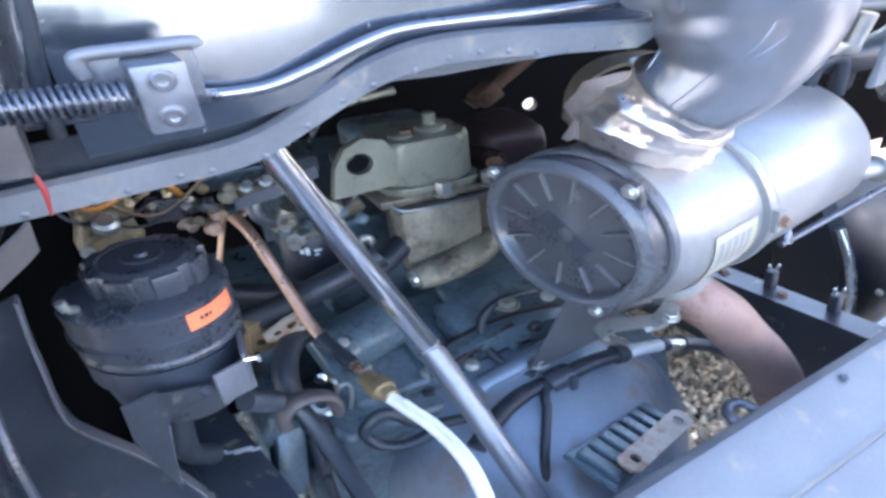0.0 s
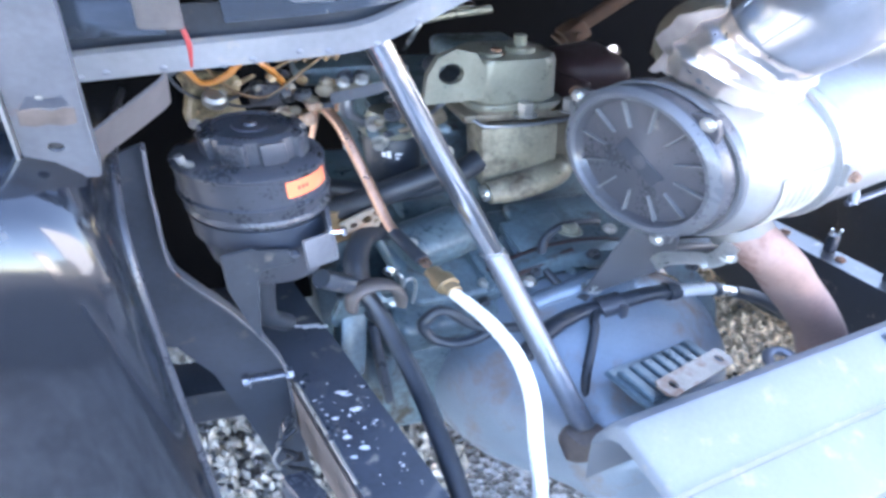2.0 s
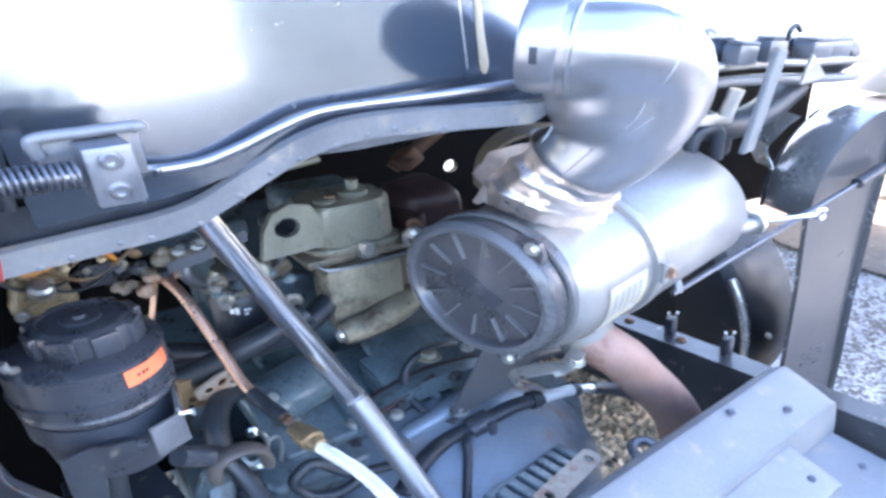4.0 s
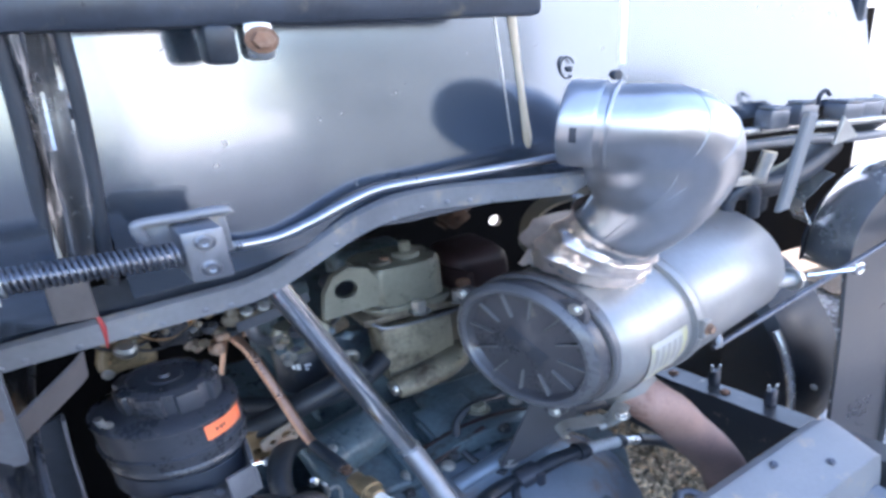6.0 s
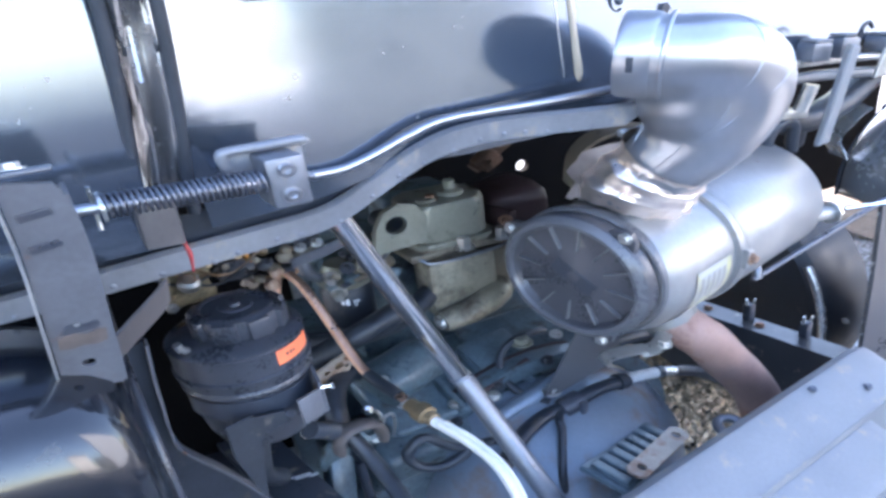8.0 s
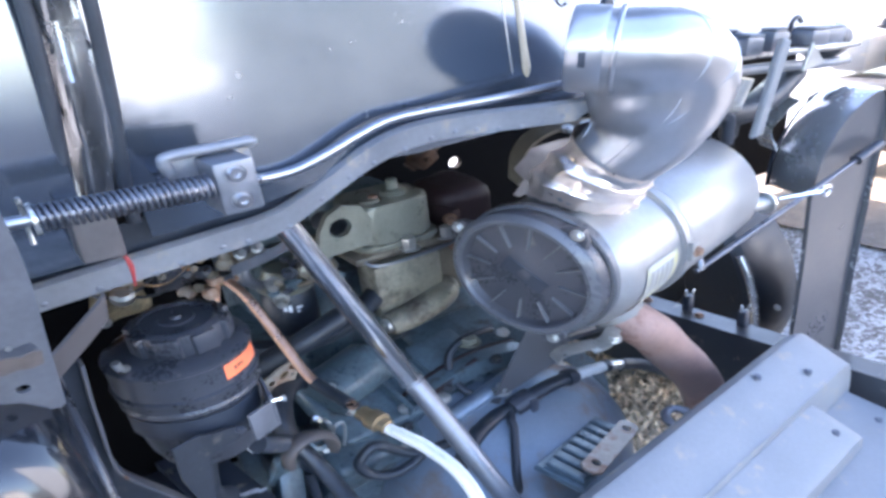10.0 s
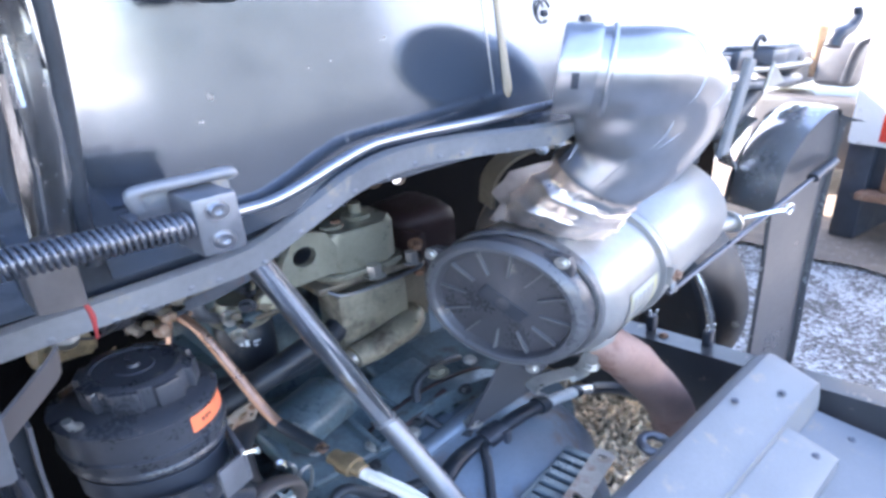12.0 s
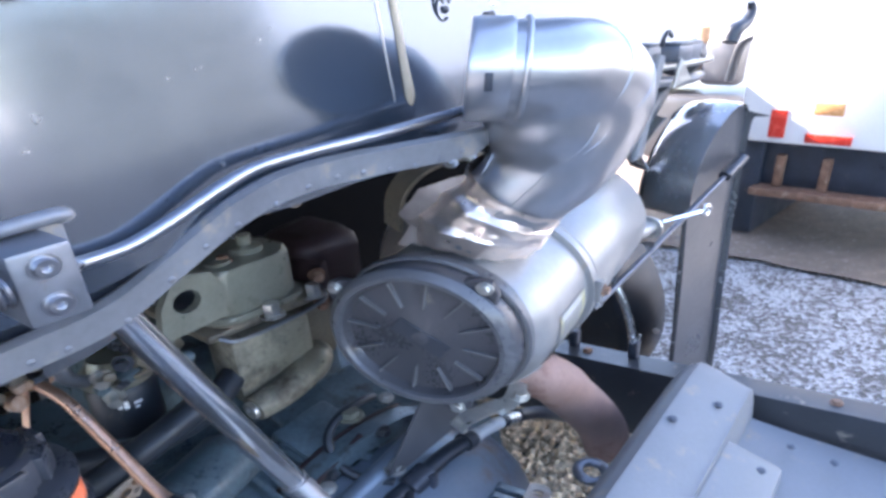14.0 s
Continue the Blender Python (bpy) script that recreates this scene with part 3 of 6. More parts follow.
def latch_rod():
    t = thing("latch_rod", (0.0, 0.62, 1.48), "steel latch rod with coil spring on the cab wall", "latch rod")
    part("rod", tube([(-0.20, 0.598, 1.505), (-0.13, 0.598, 1.507), (-0.02, 0.6, 1.5), (0.05, 0.628, 1.488), (0.097, 0.69, 1.463), (0.148, 0.704, 1.459), (0.193, 0.708, 1.471), (0.242, 0.711, 1.49), (0.289, 0.713, 1.504), (0.351, 0.713, 1.506), (0.432, 0.711, 1.505), (0.543, 0.708, 1.507), (0.636, 0.706, 1.507)], 0.0075, 14, 6), "bright_steel", t)
    coil = []
    for i in range(26 * 12 + 1):
        a = i / 12 * 2 * math.pi
        s = i / (26 * 12)
        coil.append((-0.122 + 0.150 * s, 0.597 + math.cos(a) * 0.0145, 1.507 - 0.006 * s + math.sin(a) * 0.0145))
    part("coil_spring", tube(coil, 0.0021, 6, 1, smooth=False), "spring_steel", t, "dark steel coil spring")
    part("washer", lathe([(0.006, 0), (0.019, 0), (0.019, 0.004), (0.006, 0.004), (0.006, 0)], (-0.127, 0.597, 1.507), (1, 0, 0), 18), "zinc", t)
    part("split_pin", tube([(-0.130, 0.595, 1.535), (-0.131, 0.597, 1.506), (-0.133, 0.592, 1.480)], 0.0022, 8), "zinc", t)
    part("clamp_block", box((0.052, 0.624, 1.492), (0.042, 0.056, 0.070), (0, 0, 2), 0.004), "block_steel", t, "drilled steel clamp block")
    for z in (1.474, 1.510):
        part("screw", screw((0.0525, 0.597, z), (0, -1, 0), 0.0088, 0.006), "bright_steel", t, "bright socket screw")
    part("catch_plate", box((0.045, 0.646, 1.505), (0.086, 0.006, 0.056), (0, 0, 0), 0.002), "cab_seam", t, "grey catch plate")
    part("catch_shelf", box((0.045, 0.675, 1.487), (0.088, 0.055, 0.006), (0, 0, 0), 0.002), "block_steel", t)
    part("rolled_lip", tube([(0.004, 0.641, 1.512), (0.001, 0.640, 1.528), (0.008, 0.640, 1.5345), (0.05, 0.641, 1.5345), (0.086, 0.642, 1.5345), (0.090, 0.643, 1.530)], 0.0072, 12), "cab_seam", t, "rolled lip")


latch_rod()


def cable_box():
    t = thing("cable_box", (-0.075, 0.66, 1.40), "grey sheet-metal cable box with a red wire below", "bracket box")
    part("box_body", box((-0.078, 0.668, 1.455), (0.040, 0.060, 0.070), (0, 3, 0), 0.003), "box_brown", t)
    part("red_wire", tube([(-0.062, 0.648, 1.42), (-0.060, 0.646, 1.40), (-0.063, 0.645, 1.372)], [0.0024, 0.0028, 0.0012], 8), "red_wire", t, "red plastic wire end")


cable_box()


def wall_y(z, x):
    """Depth of the rear wall's skin above its rise."""
    b = wall_base(x) - 0.006
    pts = [(1.509, b + 0.0), (1.529, b - 0.0055), (2.309, b + 0.1055)]
    for (a, ya), (b, yb) in zip(pts, pts[1:]):
        if z <= b:
            return ya + (yb - ya) * (z - a) / (b - a)
    return pts[-1][1]


def drip_mark():
    zs = (1.501, 1.53, 1.57, 1.62, 1.67, 1.75, 1.9, 2.2)
    solid("trim_bead", tube([(0.549 + (z - 1.501) * 0.035, wall_y(z, 0.55) - 0.001, z) for z in zs], [0.0035, 0.007, 0.006, 0.005, 0.005, 0.0065, 0.008, 0.009], 10), "sealant", "tan sealant run down the cab wall", "sealant run")
    solid("wall_joint", tube([(0.522 + (z - 1.501) * 0.03, wall_y(z, 0.52) - 0.0005, z) for z in zs], 0.0016, 6), "zinc", "thin bright joint line in the cab wall", "joint strip")
    hy = wall_y(1.648, 0.64)
    solid("rope_hook", tube([(0.641 + 0.012 * math.cos(a), hy - 0.004, 1.648 + 0.019 * math.sin(a)) for a in [radians(20 + 16 * i) for i in range(19)]], 0.0019, 8), "black_paint", "small black hook on the cab wall", "hook")
    solid("hook_pin", lathe([(0.006, 0), (0.006, 0.004), (0.003, 0.006), (0, 0.006)], (0.646, hy, 1.645), (0, -1, 0), 12), "black_paint", "small black pin behind the hook", "pin")


drip_mark()


# ---- supports by the wheel ----
def hanger_arm():
    t = thing("hanger_arm", (-0.2, 0.62, 1.26), "dark grey pressed-steel hanger arm with stamped slots and rust", "bracket")
    u, v, o = V((1, 0, 0)), V((0, -0.22, 1)), V((0, 0.6, 1.27))
    nrm = u.cross(v.normalized())
    k = v.length

    def at(x, z, out=0.0):
        return o + u * x + v * (z - 1.27) + nrm * out
    edge = [(-0.226, 1.268), (-0.223, 1.293), (-0.209, 1.41), (-0.200, 1.491), (-0.196, 1.562)]
    out = edge + [(-0.188, 1.574), (-0.154, 1.566), (-0.149, 1.555), (-0.150, 1.473), (-0.160, 1.37), (-0.170, 1.262)]
    part("web", slab([(x, (z - 1.27) * k) for x, z in out], o, u, v, 0.005, 0.0012, holes=((-0.193, 0.040 * k, 0.0068),)), "arm_grey", t)
    part("lip", ribbon([at(x - 0.003, z, 0.004) for x, z in edge], 0.016, 0.003, nrm), "zinc", t, "worn bright edge lip")
    part("side_fold", ribbon([at(x, z, -0.010) for x, z in ((-0.169, 1.265), (-0.159, 1.37), (-0.149, 1.473), (-0.148, 1.55))], 0.03, 0.004, nrm), "arm_grey", t)
    part("top_fold", box(at(-0.172, 1.573, -0.018), (0.046, 0.05, 0.006), (-12, 0, 0), 0.002), "arm_grey", t)
    part("top_bolt", bolt(at(-0.178, 1.577, -0.018), (0, 0.2, 1), 0.008, 0.008), "zinc", t)
    for x, z in ((-0.177, 1.533), (-0.180, 1.492)):
        part("slot", box(at(x, z, 0.005), (0.028, 0.004, 0.010), (12, -8, 0), 0.0018), "spring_steel", t, "stamped bright slot")
    part("rust_band", slab([(-0.2115, 0.072 * k), (-0.200, 0.069 * k), (-0.190, 0.072 * k), (-0.178, 0.068 * k), (-0.1675, 0.071 * k), (-0.1645, 0.090 * k), (-0.172, 0.092 * k), (-0.182, 0.088 * k), (-0.193, 0.093 * k), (-0.2085, 0.090 * k)], o + nrm * 0.0052, u, v, 0.0008, 0.0003), "rust_film", t, "rusty band")
    part("rust_scab", slab([(-0.206, 0.092 * k), (-0.190, 0.095 * k), (-0.172, 0.093 * k), (-0.166, 0.097 * k), (-0.170, 0.106 * k), (-0.184, 0.102 * k), (-0.196, 0.107 * k)], o + nrm * 0.0052, u, v, 0.0008, 0.0003), "spring_steel", t, "dark chipped patch")
    part("arm_rivet", bolt(at(-0.187, 1.376, 0.0055), nrm, 0.003, 0.002, False), "zinc", t)


hanger_arm()
solid("stay_bar", ribbon([(-0.185, 0.655, 1.262), (-0.15, 0.672, 1.285), (-0.105, 0.70, 1.312), (-0.092, 0.71, 1.322)], 0.046, 0.004, (0.12, -0.25, 1)), "box_brown", "grey flat steel stay beside the reservoir", "stay bar")


def front_mudguard():
    t = thing("mudguard", (-0.4, 0.52, 0.5), "glossy black dusty wheel mudguard beside the reservoir", "mudguard")
    # cross-section over the wheel, from the skirt up and over
    prof = [(0.46, 0.40), (0.465, 0.70), (0.475, 1.00), (0.487, 1.15), (0.503, 1.23), (0.535, 1.285), (0.60, 1.316), (0.70, 1.326), (0.85, 1.312), (1.1, 1.26)]
    prof = [(p.x, p.y) for p in spline([V((a, b, 0)) for a, b in prof], 5)]
    rows = []
    for x, dy, dz in ((-0.90, 0.0, 0.0), (-0.32, 0.0, 0.0), (-0.26, 0.001, -0.003), (-0.225, 0.004, -0.010), (-0.200, 0.010, -0.022), (-0.183, 0.019, -0.041), (-0.173, 0.033, -0.066), (-0.168, 0.052, -0.094)):
        rows.append([(x - 0.03 * (1.2 - z if z < 1.2 else 0) * 0.4, y + dy, z + dz) for y, z in prof])
    part("skin", loft(rows, 0.004), "black_gloss", t)
    part("edge_bead", tube([(-0.168 - 0.03 * (1.2 - z if z < 1.2 else 0) * 0.4, y + 0.054, z - 0.096) for y, z in prof[::3]], 0.006, 10, 3), "black_plastic", t)


front_mudguard()


def side_plate():
    t = thing("bracket_plate", (-0.15, 0.75, 0.5), "black dusty steel bracket plate between mudguard and frame rail", "bracket plate")
    edge = [(-0.138, 1.222), (-0.146, 1.15), (-0.149, 1.105), (-0.154, 1.038), (-0.148, 0.992), (-0.099, 0.898), (-0.062, 0.801), (-0.050, 0.717), (-0.058, 0.56)]
    out = [(-0.19, 1.20)] + edge + [(-0.052, 0.645), (-0.05, 0.38), (-0.098, 0.38), (-0.118, 0.55), (-0.150, 0.74), (-0.185, 0.82), (-0.30, 0.86), (-0.30, 1.15)]
    part("plate", slab(out, (0, 0.754, 0), (1, 0, 0), (0, 0, 1), -0.006), "black_paint", t)
    part("plate_edge", ribbon([(a, 0.745, b) for a, b in edge], 0.022, 0.004, (0, 1, 0), 4), "arm_grey", t, "worn folded edge")
    part("bolt_shank", tube([(-0.105, 0.75, 0.716), (-0.045, 0.747, 0.72)], 0.008, 12), "spring_steel", t)
    part("bolt_head", bolt((-0.105, 0.75, 0.716), (-1, 0, 0), 0.011, 0.010), "spring_steel", t)
    part("nut", bolt((-0.052, 0.747, 0.72), (1, 0, 0), 0.012, 0.012), "spring_steel", t)


side_plate()
solid("rail_gusset", box((-0.085, 0.90, 0.700), (0.10, 0.28, 0.008), (0, 0, 0), 0.002), "black_paint", "black steel gusset between plate and frame rail", "gusset")


# ---- frame ----
def rail_shift(y):
    """The frame runs square to the rear wall, so a little across."""
    return -0.16 * (y - 0.7)


def rail(x0, x1, name, lab, mat="rail_paint"):
    t = thing(name, ((x0 + x1) / 2, 0.8, 0.45), lab, "frame rail")
    bm = bmesh.new()
    w = x1 - x0
    out = [(0, 0), (w, 0), (w, 0.006), (0.007, 0.008), (0.007, 0.212), (w, 0.214), (w, 0.22), (0, 0.22)]
    a = [bm.verts.new((x0 + x + rail_shift(-0.3), -0.3, 0.50 + z)) for x, z in out]
    b = [bm.verts.new((x0 + x + rail_shift(2.2), 2.2, 0.50 + z)) for x, z in out]
    bm.faces.new(a)
    bm.faces.new(b[::-1])
    for i in range(len(a)):
        j = (i + 1) % len(a)
        bm.faces.new((a[i], b[i], b[j], a[j]))
    part("channel", bm, mat, t)
    return t


left_rail = rail(-0.040, 0.056, "frame_rail", "black frame rail with flaked paint spots beside the engine")
for i in range(64):
    py = 0.40 + 0.32 * random.random() ** 1.2
    px = -0.032 + 0.080 * random.random() + rail_shift(py)
    r = 0.0008 + 0.0042 * random.random() ** 4
    ang, n = random.random() * 6, 9
    out = [(math.cos(ang + 2 * math.pi * k / n) * r * (0.4 + 1.2 * random.random()) * 1.4, math.sin(ang + 2 * math.pi * k / n) * r * (0.4 + random.random())) for k in range(n)]
    part("paint_flake", slab(out, (px, py, 0.7201), (1, 0, 0), (0, 1, 0), 0.0006, 0), "flake_grey", left_rail)
for k in range(7):
    part("scrape", box((-0.045 + 0.012 * k, 0.875 - 0.004 * k + 0.006 * random.random(), 0.7204), (0.016, 0.005 + 0.006 * random.random(), 0.0012), (0, 0, 25 * random.random() - 12), 0.0004, 1), "flake_grey", left_rail, "bare scraped patch")
for y0, y1 in ((0.50, 0.585), (0.60, 0.72), (0.735, 0.79)):
    a, b = V((-0.0385 + rail_shift(y0), y0, 0.7195)), V((-0.0385 + rail_shift(y1), y1, 0.7195))
    part("worn_edge", tube([a, (a + b) / 2, b], 0.0028, 8, 3), "zinc", left_rail, "bright worn edge")
part("web_stain", slab([(-0.32, 0.02), (0.16, 0.02), (0.16, 0.20), (-0.32, 0.20)], (-0.0415, 0.7, 0.50), (-0.16, 1, 0), (0, 0, 1), -0.003, 0.0008), "rust_film", left_rail, "brown dirty web")
clamp = thing("cable_clamp", (-0.075, 0.69, 0.56), "black bent cable clamp with a twisted tie on the frame rail", "clamp")
part("strap", ribbon([(-0.058, 0.700, 0.655), (-0.076, 0.690, 0.640), (-0.086, 0.684, 0.600), (-0.080, 0.688, 0.555), (-0.060, 0.697, 0.535)], 0.022, 0.004, (0, 1, 0)), "black_plastic", clamp)
part("tie", tube([(-0.060, 0.690, 0.635), (-0.090, 0.675, 0.610), (-0.070, 0.672, 0.580), (-0.092, 0.676, 0.550), (-0.066, 0.684, 0.515), (-0.052, 0.69, 0.49)], 0.005, 10), "rubber", clamp, "twisted black tie")
part("tie_end", tube([(-0.088, 0.672, 0.612), (-0.102, 0.664, 0.590), (-0.098, 0.664, 0.560)], 0.0025, 8), "zinc", clamp, "bright wire end")
right_rail = rail(1.030, 1.090, "frame_rail", "dull grey frame rail behind the air cleaner", "rail_grey")
for y in (0.35, 0.55, 0.82, 0.95):
    part("rail_bolt", bolt((1.062 + rail_shift(y), y, 0.7205), (0, 0, 1), 0.008, 0.008), "rusty", right_rail)
for y in (0.73, 0.86):
    x = 1.078 + rail_shift(y)
    c = part("cable_clip", box((x, y, 0.745), (0.022, 0.020, 0.05), (0, 0, 9), 0.004), "black_plastic", right_rail, "dark cable clip")
    part("clip_prong", tube([(x - 0.008, y, 0.765), (x - 0.010, y, 0.79)], 0.003, 8), "zinc", c)
    part("clip_prong", tube([(x + 0.008, y, 0.765), (x + 0.012, y - 0.004, 0.785)], 0.003, 8), "zinc", c)

# ---- power steering reservoir ----
def reservoir():
    c = V((-0.026, 0.797, 0))
    t = thing("fluid_reservoir", (c.x, c.y, 0.92), "black plastic fluid reservoir with notched cap and orange label", "reservoir")
    R = 0.091
    part("tank", lathe([(0, 0.948), (0.055, 0.948), (0.068, 0.956), (0.078, 0.985), (0.084, 1.03), (R - 0.004, 1.08), (R + 0.001, 1.084), (R + 0.001, 1.090), (R - 0.002, 1.094), (R - 0.001, 1.112)], c, (0, 0, 1), 48), "black_plastic", t)
    part("lid", lathe([(R - 0.001, 1.110), (R + 0.004, 1.112), (R + 0.005, 1.118), (R + 0.001, 1.121), (R + 0.001, 1.164), (R + 0.003, 1.166), (R + 0.003, 1.170), (R - 0.003, 1.174), (R - 0.010, 1.176), (0.07, 1.178), (0, 1.178)], c, (0, 0, 1), 48), "black_plastic", t)
    k = V((-0.014, 0.800, 0))
    cap = part("cap", lathe([(0.060, 1.176), (0.061, 1.206), (0.059, 1.214), (0.053, 1.218), (0.048, 1.2185), (0.046, 1.2165), (0.024, 1.2165), (0.022, 1.2185), (0.008, 1.2185), (0.006, 1.2225), (0, 1.2225)], k, (0, 0, 1), 48), "black_plastic", t, "black notched screw cap")
    for i in range(8):
        a = 2 * math.pi * i / 8 + 0.25
        part("grip", box((k.x + math.cos(a) * 0.058, k.y + math.sin(a) * 0.058, 1.195), (0.016, 0.034, 0.038), (0, 0, math.degrees(a)), 0.004), "black_plastic", cap)
    lab = part("label", lathe([(R + 0.0022, 1.133), (R + 0.0022, 1.161)], c, (0, 0, 1), 14, arc=(289, 334)), "orange_label", t, "orange paper label with dark print")
    for a, w in ((298, 2.4), (302, 2.6), (306, 2.0)):
        part("print_bar", lathe([(R + 0.0032, 1.145), (R + 0.0032, 1.151)], c, (0, 0, 1), 3, arc=(a, a + w)), "print_dark", lab)
    part("outlet_hose", tube([(-0.040, 0.785, 0.975), (-0.048, 0.782, 0.93), (-0.055, 0.78, 0.88), (-0.055, 0.79, 0.83), (-0.03, 0.81, 0.79)], 0.0175, 14), "rubber", t, "black rubber hose")
    b = part("bracket", lathe([(R - 0.004, 1.04), (R, 1.04), (R, 1.078), (R - 0.004, 1.078), (R - 0.004, 1.04)], c, (0, 0, 1), 24, arc=(190, 320)), "black_paint", t, "black steel clamp bracket")
    part("front_plate", slab([(-0.092, 1.062), (-0.054, 1.068), (-0.048, 1.060), (-0.010, 1.056), (-0.006, 1.028), (-0.050, 1.024), (-0.056, 1.005), (-0.064, 0.95), (-0.072, 0.885), (-0.082, 0.93), (-0.095, 1.0)], (0, 0.613, 0), (1, 0.12, 0), (0, 0.08, 1), 0.004), "rubber", b, "black clamp plate")
    part("plate_edge", tube([(-0.056, 0.688, 1.003), (-0.064, 0.683, 0.95), (-0.072, 0.679, 0.888)], 0.0022, 8), "zinc", b, "bright bent edge")
    part("bracket_tab", box((0.028, 0.688, 1.046), (0.046, 0.005, 0.056), (0, 0, 24), 0.0015), "arm_grey", b)
    part("bracket_arm", box((0.049, 0.722, 1.056), (0.005, 0.06, 0.060), (0, 0, -8), 0.0015), "arm_grey", b)
    part("clamp_bolt", bolt((-0.004, 0.692, 1.042), (0, -1, 0), 0.005, 0.006), "spring_steel", b)
    part("clamp_screw", tube([(0.046, 0.694, 1.074), (0.060, 0.688, 1.077)], 0.0035, 8), "chrome", b)
    part("screw_head", tube([(0.060, 0.688, 1.084), (0.060, 0.688, 1.070)], 0.0035, 8), "chrome", b)
    part("filler_nipple", tube([(-0.095, 0.76, 1.178), (-0.102, 0.752, 1.186), (-0.105, 0.75, 1.20)], 0.006, 10), "zinc", t)


reservoir()


# ---- air cleaner ----
AX = V((0.958, 0.286, 0.0)).normalized()
CL = V((0.488, 0.735, 1.118))
NEAR = V((AX.y, -AX.x, 0.0))
CB = CL + NEAR * 0.016 - V((0, 0, 0.004))


def air_cleaner():
    t = thing("air_cleaner", (0.75, 0.745, 0.97), "grey metal air cleaner canister with ribbed black end cover", "air cleaner")
    R = 0.131
    part("canister", lathe([(0, 0.585), (R - 0.03, 0.583), (R + 0.008, 0.577), (R + 0.026, 0.552), (R + 0.026, 0.250), (R + 0.021, 0.243), (R + 0.019, 0.235), (R + 0.019, 0.12), (R + 0.017, 0.075), (R + 0.012, 0.058), (R + 0.006, 0.05), (R, 0.040), (R - 0.02, 0.038)], CB, AX, 64), "cleaner_grey", t)
    cov = part("end_cover", lathe([(R + 0.002, 0.036), (R + 0.010, 0.034), (R + 0.010, 0.012), (R + 0.004, 0.004), (R - 0.004, 0.0), (R - 0.012, 0.002), (R - 0.016, 0.012), (R - 0.018, 0.016), (0.02, 0.012), (0.008, 0.008), (0, 0.008)], CL, AX, 64), "cover_plastic", t, "black ribbed plastic end cover")
    part("rim", lathe([(R - 0.013, 0.003), (R - 0.010, -0.003), (R - 0.002, -0.004), (R + 0.004, 0.0), (R + 0.010, 0.006)], CL, AX, 64), "rim_grey", cov, "pale worn rim")
    part("front_band", lathe([(R + 0.011, 0.036), (R + 0.0155, 0.038), (R + 0.0165, 0.044), (R + 0.0165, 0.056), (R + 0.0125, 0.062)], CL + NEAR * 0.003, AX, 64), "rim_grey", t, "pressed steel band")
    u, v, w = basis(AX)
    for i in range(12):
        a = 2 * math.pi * i / 12 + 0.15
        d = u * math.cos(a) + v * math.sin(a)
        r0, r1 = 0.064, R - 0.018
        side = w.cross(d)
        out = [(r0, -0.0010), (r1, -0.0015), (r1, 0.0015), (r0, 0.0010)]
        bm = slab(out, CL + w * 0.0155, d, side, -0.008, 0.0008)
        part("rib", bm, "rib_grey", cov)
    part("label_plate", slab([(-0.045, -0.016), (0.045, -0.016), (0.045, 0.016), (-0.045, 0.016)], CL + w * 0.0115, -u * 0.8 + v * -0.55, u * -0.55 + v * 0.8, 0.002), "black_plastic", cov)
    for p, q in (((0.515, 0.624, 1.254), 40), ((0.497, 0.690, 0.988), -70), ((0.492, 0.868, 1.20), 140)):
        c = V(p)
        d = (c - CL)
        d -= AX * d.dot(AX)
        dn = d.normalized()
        s = AX.cross(dn)
        ear = slab([(0.128, -0.036), (0.156, -0.018), (0.166, 0.0), (0.156, 0.018), (0.128, 0.036)], CL + AX * 0.012, dn, s, 0.012)
        e = part("ear", ear, "cover_plastic", cov)
        part("ear_bolt", bolt(CL + AX * 0.012 + dn * 0.151, -AX, 0.0085, 0.008), "zinc", e, "zinc-plated bolt")
    part("band", lathe([(R + 0.017, 0.222), (R + 0.028, 0.224), (R + 0.030, 0.232), (R + 0.030, 0.244), (R + 0.024, 0.252)], CB, AX, 64), "cleaner_grey", t, "steel band clamp")
    part("band_ear", slab([(-0.014, -0.020), (0.010, -0.016), (0.016, 0.0), (0.010, 0.018), (-0.014, 0.026)], CB + AX * 0.24 + NEAR * 0.157, AX, (0, 0.0, 1), 0.012, 0.002), "cleaner_grey", t)
    part("band_bolt", bolt(CB + AX * 0.24 + NEAR * 0.168, NEAR, 0.009, 0.010), "rusty", t, "rusty clamp bolt")
    lab = part("label", lathe([(R + 0.0205, 0.10), (R + 0.0205, 0.205)], CB, AX, 16, arc=(172, 232)), "yellow_label", t, "worn yellow printed label")
    for k in range(5):
        part("print_bar", lathe([(R + 0.0215, 0.110 + k * 0.017), (R + 0.0215, 0.120 + k * 0.017)], CB, AX, 8, arc=(178, 202 - (k % 2) * 5)), "print_grey", lab)
    part("stud", tube([(1.02, 0.745, 1.092), (1.07, 0.742, 1.09), (1.105, 0.740, 1.088)], 0.019, 16, 2), "cleaner_grey", t)
    part("stud_nut", bolt((1.10, 0.740, 1.088), (1, -0.05, -0.02), 0.02, 0.022), "zinc", t)
    part("mount_plate", slab([(-0.012, 0.0), (0.012, -0.004), (0.125, 0.085), (0.10, 0.23), (0.03, 0.24)], (0.490, 0.822, 0.742), (0.97, -0.24, 0), (0.08, -0.18, 1), 0.004), "mudguard", t, "grey triangular mounting plate")


air_cleaner()


